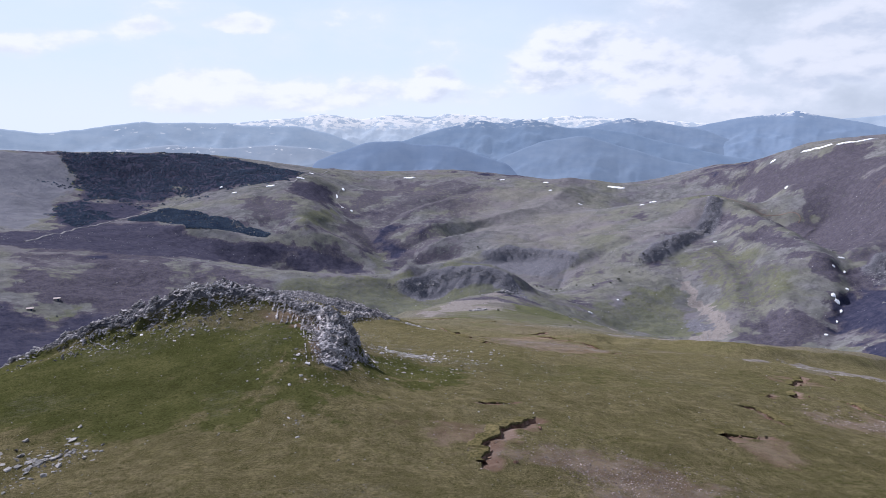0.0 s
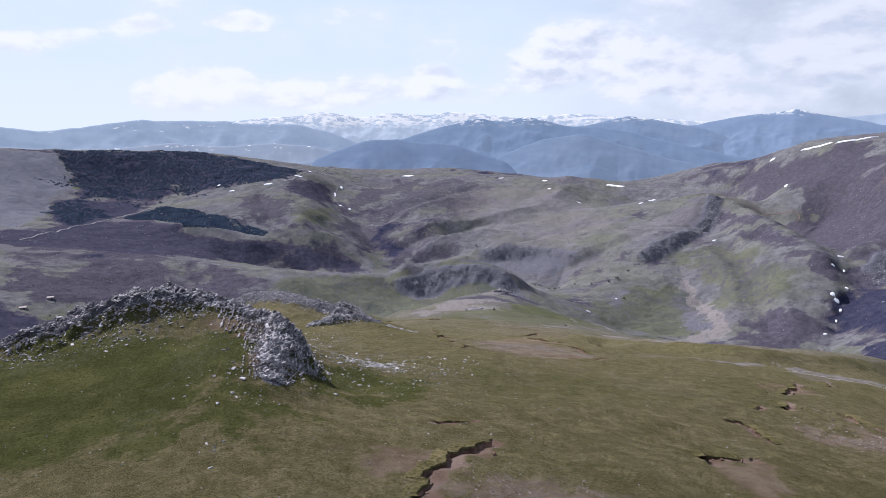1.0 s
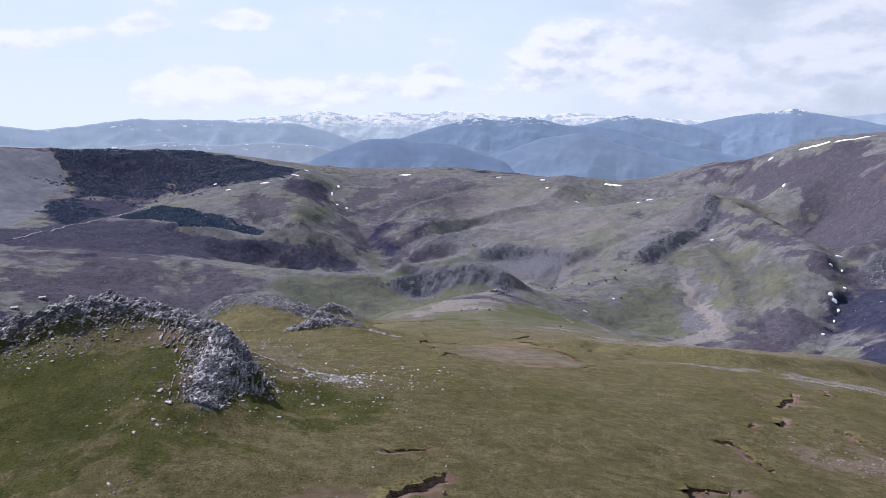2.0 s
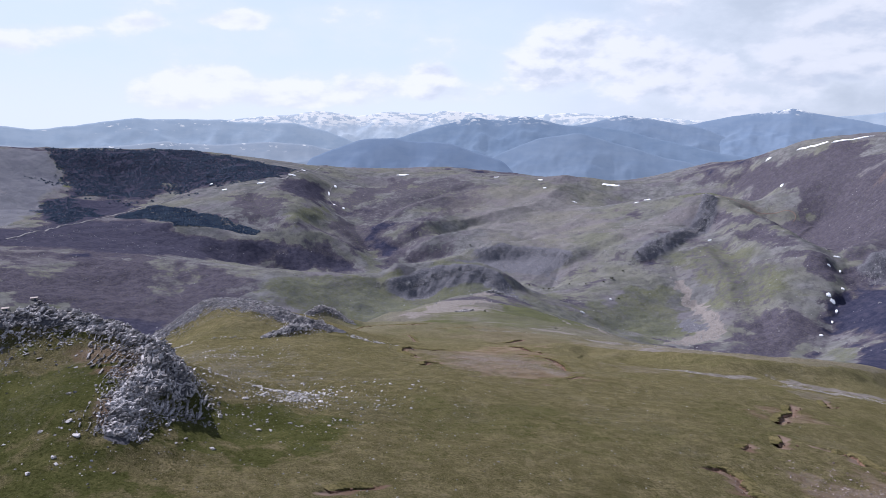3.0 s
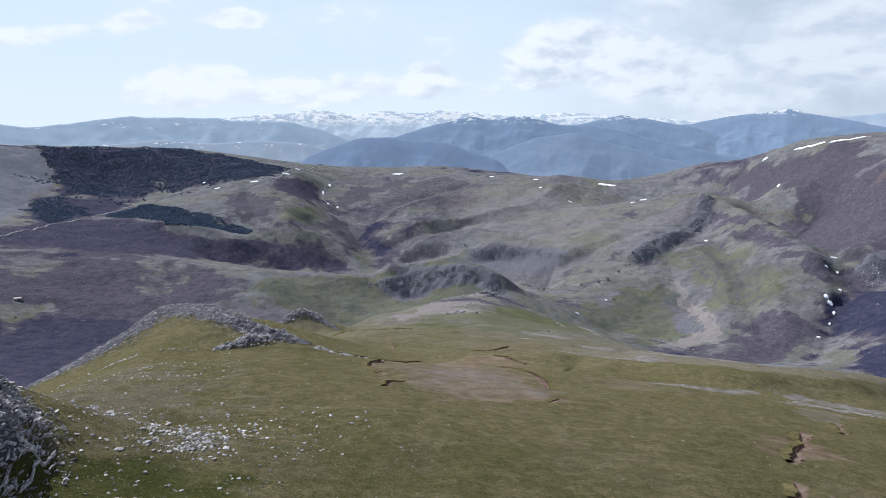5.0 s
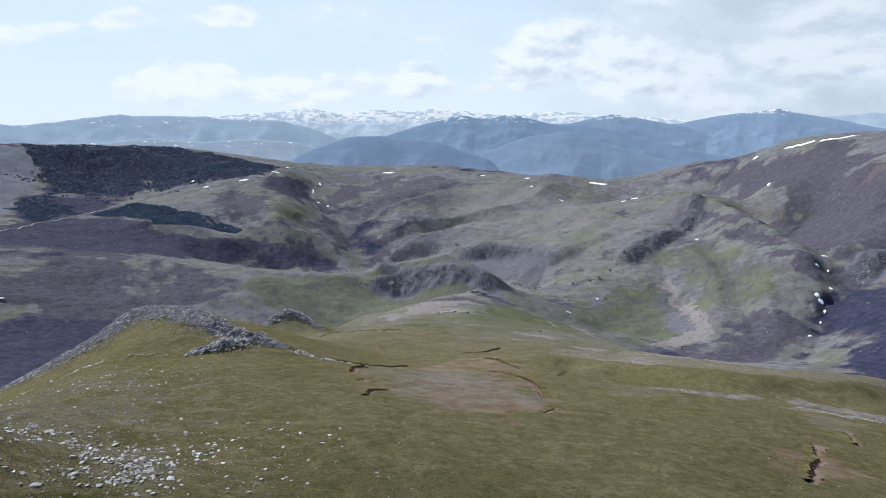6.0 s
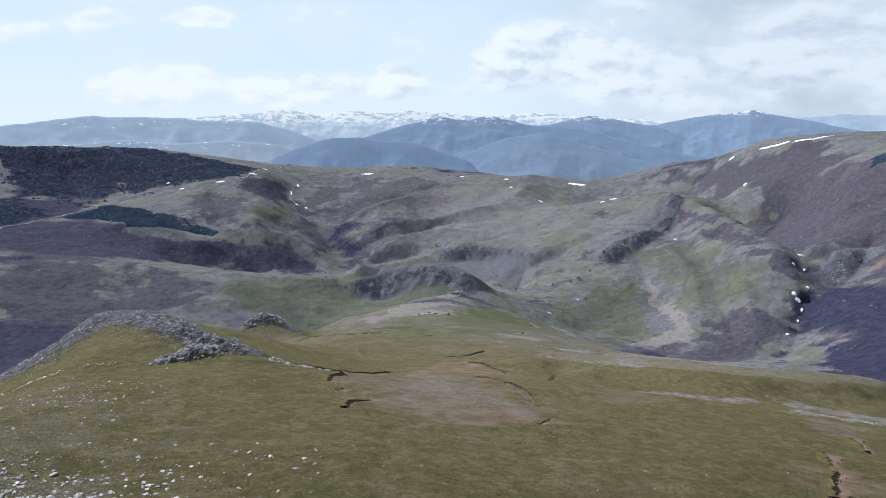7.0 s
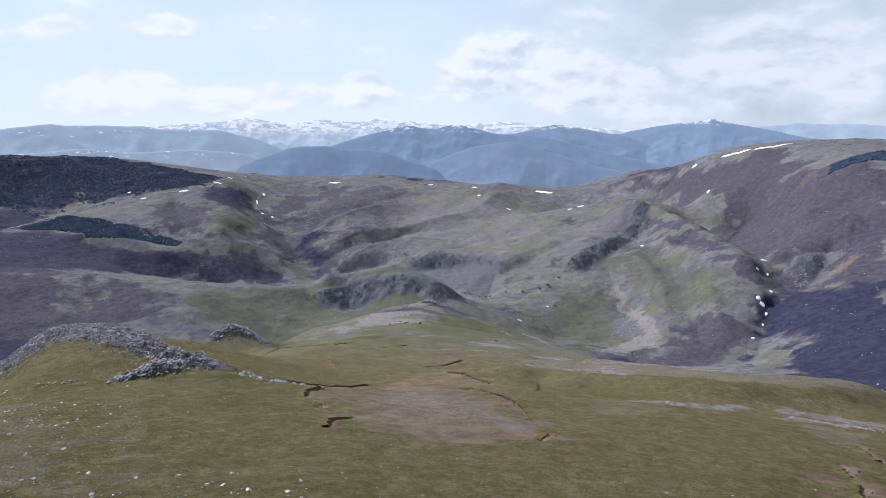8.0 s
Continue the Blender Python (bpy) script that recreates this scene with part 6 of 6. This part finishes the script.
WALL = plain_material("shed_wall", (0.20, 0.185, 0.17), (0.28, 0.26, 0.24), 0.8)
ROOF = plain_material("shed_roof", (0.42, 0.36, 0.34), (0.55, 0.49, 0.47), 0.8)


def box_mesh(name, size, material, parent, at, bevel=0.05):
    bm = bmesh.new()
    bmesh.ops.create_cube(bm, size=1)
    bmesh.ops.scale(bm, vec=size, verts=bm.verts)
    bmesh.ops.bevel(bm, geom=bm.edges[:], offset=bevel, segments=1, affect="EDGES")
    me = bpy.data.meshes.new(name)
    bm.to_mesh(me)
    bm.free()
    me.materials.append(material)
    ob = new(name, me)
    ob.parent, ob.location = parent, at
    return ob


def shed(x, y, long, turn):
    base = new("shed")
    base.location = (x, y, float(height(np.array([x]), np.array([y]))[0]) - 0.3)
    base.rotation_euler = (0, 0, radians(turn))
    box_mesh("wall", (long, 4, 1.8), WALL, base, (0, 0, 0.9))
    bm = bmesh.new()
    l, w, h = long / 2 + .4, 2.4, 0.8
    vs = [bm.verts.new(p) for p in ((-l, -w, 0), (l, -w, 0), (l, w, 0), (-l, w, 0), (-l, 0, h), (l, 0, h), (-l, -w, .2), (l, -w, .2), (l, w, .2), (-l, w, .2))]
    for q in ((0, 1, 7, 6), (2, 3, 9, 8), (6, 7, 5, 4), (8, 9, 4, 5), (1, 2, 8, 5, 7), (3, 0, 6, 4, 9), (3, 2, 1, 0)):
        bm.faces.new([vs[i] for i in q])
    me = bpy.data.meshes.new("roof")
    bm.to_mesh(me)
    bm.free()
    me.materials.append(ROOF)
    ob = new("roof", me)
    ob.parent, ob.location = base, (0, 0, 1.8)
    tagged(ob, "pinkish tiled roof")
    door = box_mesh("door", (1.2, 0.12, 1.6), HAZED_CONIFER, base, (long * 0.2, -2.02, 0.8), 0.02)
    tagged(door, "dark wooden door")
    return tagged(base, "long low farm shed with a pinkish roof", "shed", "sheds in the valley")


shed(-333.0, 552.0, 4.6, 20)
shed(-338.0, 522.0, 4.6, 25)


# ---- grass tussocks on the pasture under the flight ----
def tussocks(count, seed):
    """Low tufts of bent grass, thinning out with distance from the flight line."""
    rs = np.random.RandomState(seed)
    far = 20 * (140 / 20) ** rs.uniform(0, 1, count)
    turn = radians(1) * rs.uniform(-40, 44, count)
    xy = np.c_[6 + far * np.sin(turn), 12 + far * np.cos(turn)]
    keep = (fbm(xy[:, 0], xy[:, 1], 5, 4, 0.6, seed) + rs.uniform(-.5, .5, count) > -0.1) & (heaped(xy[:, 0], xy[:, 1])[1] < 0.1) & (torn(xy[:, 0], xy[:, 1])[1] < 0.1)
    xy, far = xy[keep], far[keep]
    z = heights_at(xy)
    n = len(xy)
    blades = 4
    size = rs.uniform(0.04, 0.085, n) * (0.8 + far / 130)
    a = rs.uniform(0, 6.28, (n, blades))
    lean = rs.uniform(0.5, 1.1, (n, blades))
    root = np.concatenate([xy, z[:, None] - 0.02], 1)[:, None, None, :]
    across = np.stack([-np.sin(a), np.cos(a), 0 * a], -1) * (0.42 * size)[:, None, None]
    out = np.stack([np.cos(a), np.sin(a), 0 * a], -1)
    tip = out * (lean * size[:, None])[..., None] + np.array([0, 0, 1]) * (size[:, None] * rs.uniform(0.25, 0.6, (n, blades)))[..., None]
    v = np.stack([across - 0.1 * tip, -across - 0.1 * tip, tip], 2) + root
    f = np.arange(n * blades * 3).reshape(-1, 3)
    return tagged(mesh_object("grass_tussocks", v.reshape(-1, 3), f, TUSSOCK, smooth=False), "tussocks of short olive and straw-coloured mountain grass", "grass", kind="stuff")


TUSSOCK = plain_material("tussock_grass", (0.075, 0.076, 0.026), (0.22, 0.190, 0.095), 0.5)
tussocks(100000, 91)


# ---- heather clumps and blocks that roughen the slopes beyond ----
def sown(count, seed, near, beyond):
    rs = np.random.RandomState(seed)
    far = np.sqrt(rs.uniform(near ** 2, beyond ** 2, count) * 0.5 + (near * (beyond / near) ** rs.uniform(0, 1, count)) ** 2 * 0.5)
    turn = radians(1) * rs.uniform(-37, 42, count)
    return rs, np.c_[far * np.sin(turn), far * np.cos(turn)]


def clumps(name, label, xy, rs, sizes, tall, material, category):
    """Low rough mounds, each a ragged dome of a few facets."""
    n, sides = len(xy), 5
    z = heights_at(xy)
    size = rs.uniform(*sizes, n)
    a = rs.uniform(0, 6.28, n)[:, None] + np.arange(sides) * 2 * np.pi / sides + rs.uniform(-.3, .3, (n, sides))
    q = size[:, None] * rs.uniform(0.35, 0.65, (n, sides))
    ring = np.stack([xy[:, :1] + q * np.cos(a), xy[:, 1:] + q * np.sin(a), np.repeat(z[:, None] - 0.15, sides, 1)], -1)
    peak = np.stack([xy[:, 0] + rs.uniform(-.2, .2, n) * size, xy[:, 1] + rs.uniform(-.2, .2, n) * size, z + size * rs.uniform(*tall, n)], -1)[:, None]
    v = np.concatenate([ring, peak], 1).reshape(-1, 3)
    k = np.arange(sides)
    tri = np.stack([k, (k + 1) % sides, np.full(sides, sides)], -1)
    f = (np.arange(n)[:, None, None] * (sides + 1) + tri).reshape(-1, 3)
    return tagged(mesh_object(name, v, f, material, smooth=False), label, category, kind="stuff")


# Same haze-blue lean as the heather ground these clumps stand on
HAZED_HEATHER = plain_material("heather_clump", (0.040, 0.043, 0.070), (0.080, 0.078, 0.112), 0.15)
rs_h, spots = sown(60000, 95, 470, 1750)
masks = covers(spots[:, 0], spots[:, 1], 0)
keep = masks[0] + 0.8 * fbm(spots[:, 0], spots[:, 1], 18, 4, 0.6, 33) + rs_h.uniform(-.2, .2, len(spots)) > 0.72
clumps("heather_clumps", "dark purple-brown heather clumps dotting the slopes", spots[keep], rs_h, (0.5, 1.3), (0.2, 0.4), HAZED_HEATHER, "heather")
rs_s, spots = sown(45000, 96, 430, 1600)
masks = covers(spots[:, 0], spots[:, 1], 0)
keep = np.maximum(masks[1], masks[4]) + 0.7 * fbm(spots[:, 0], spots[:, 1], 25, 4, 0.6, 35) + rs_s.uniform(-.2, .2, len(spots)) > 0.62
clumps("hillside_blocks", "grey limestone blocks strewn over the far slopes", spots[keep], rs_s, (0.5, 2.2), (0.3, 0.7), CLIFF_ROCK, "rocks")
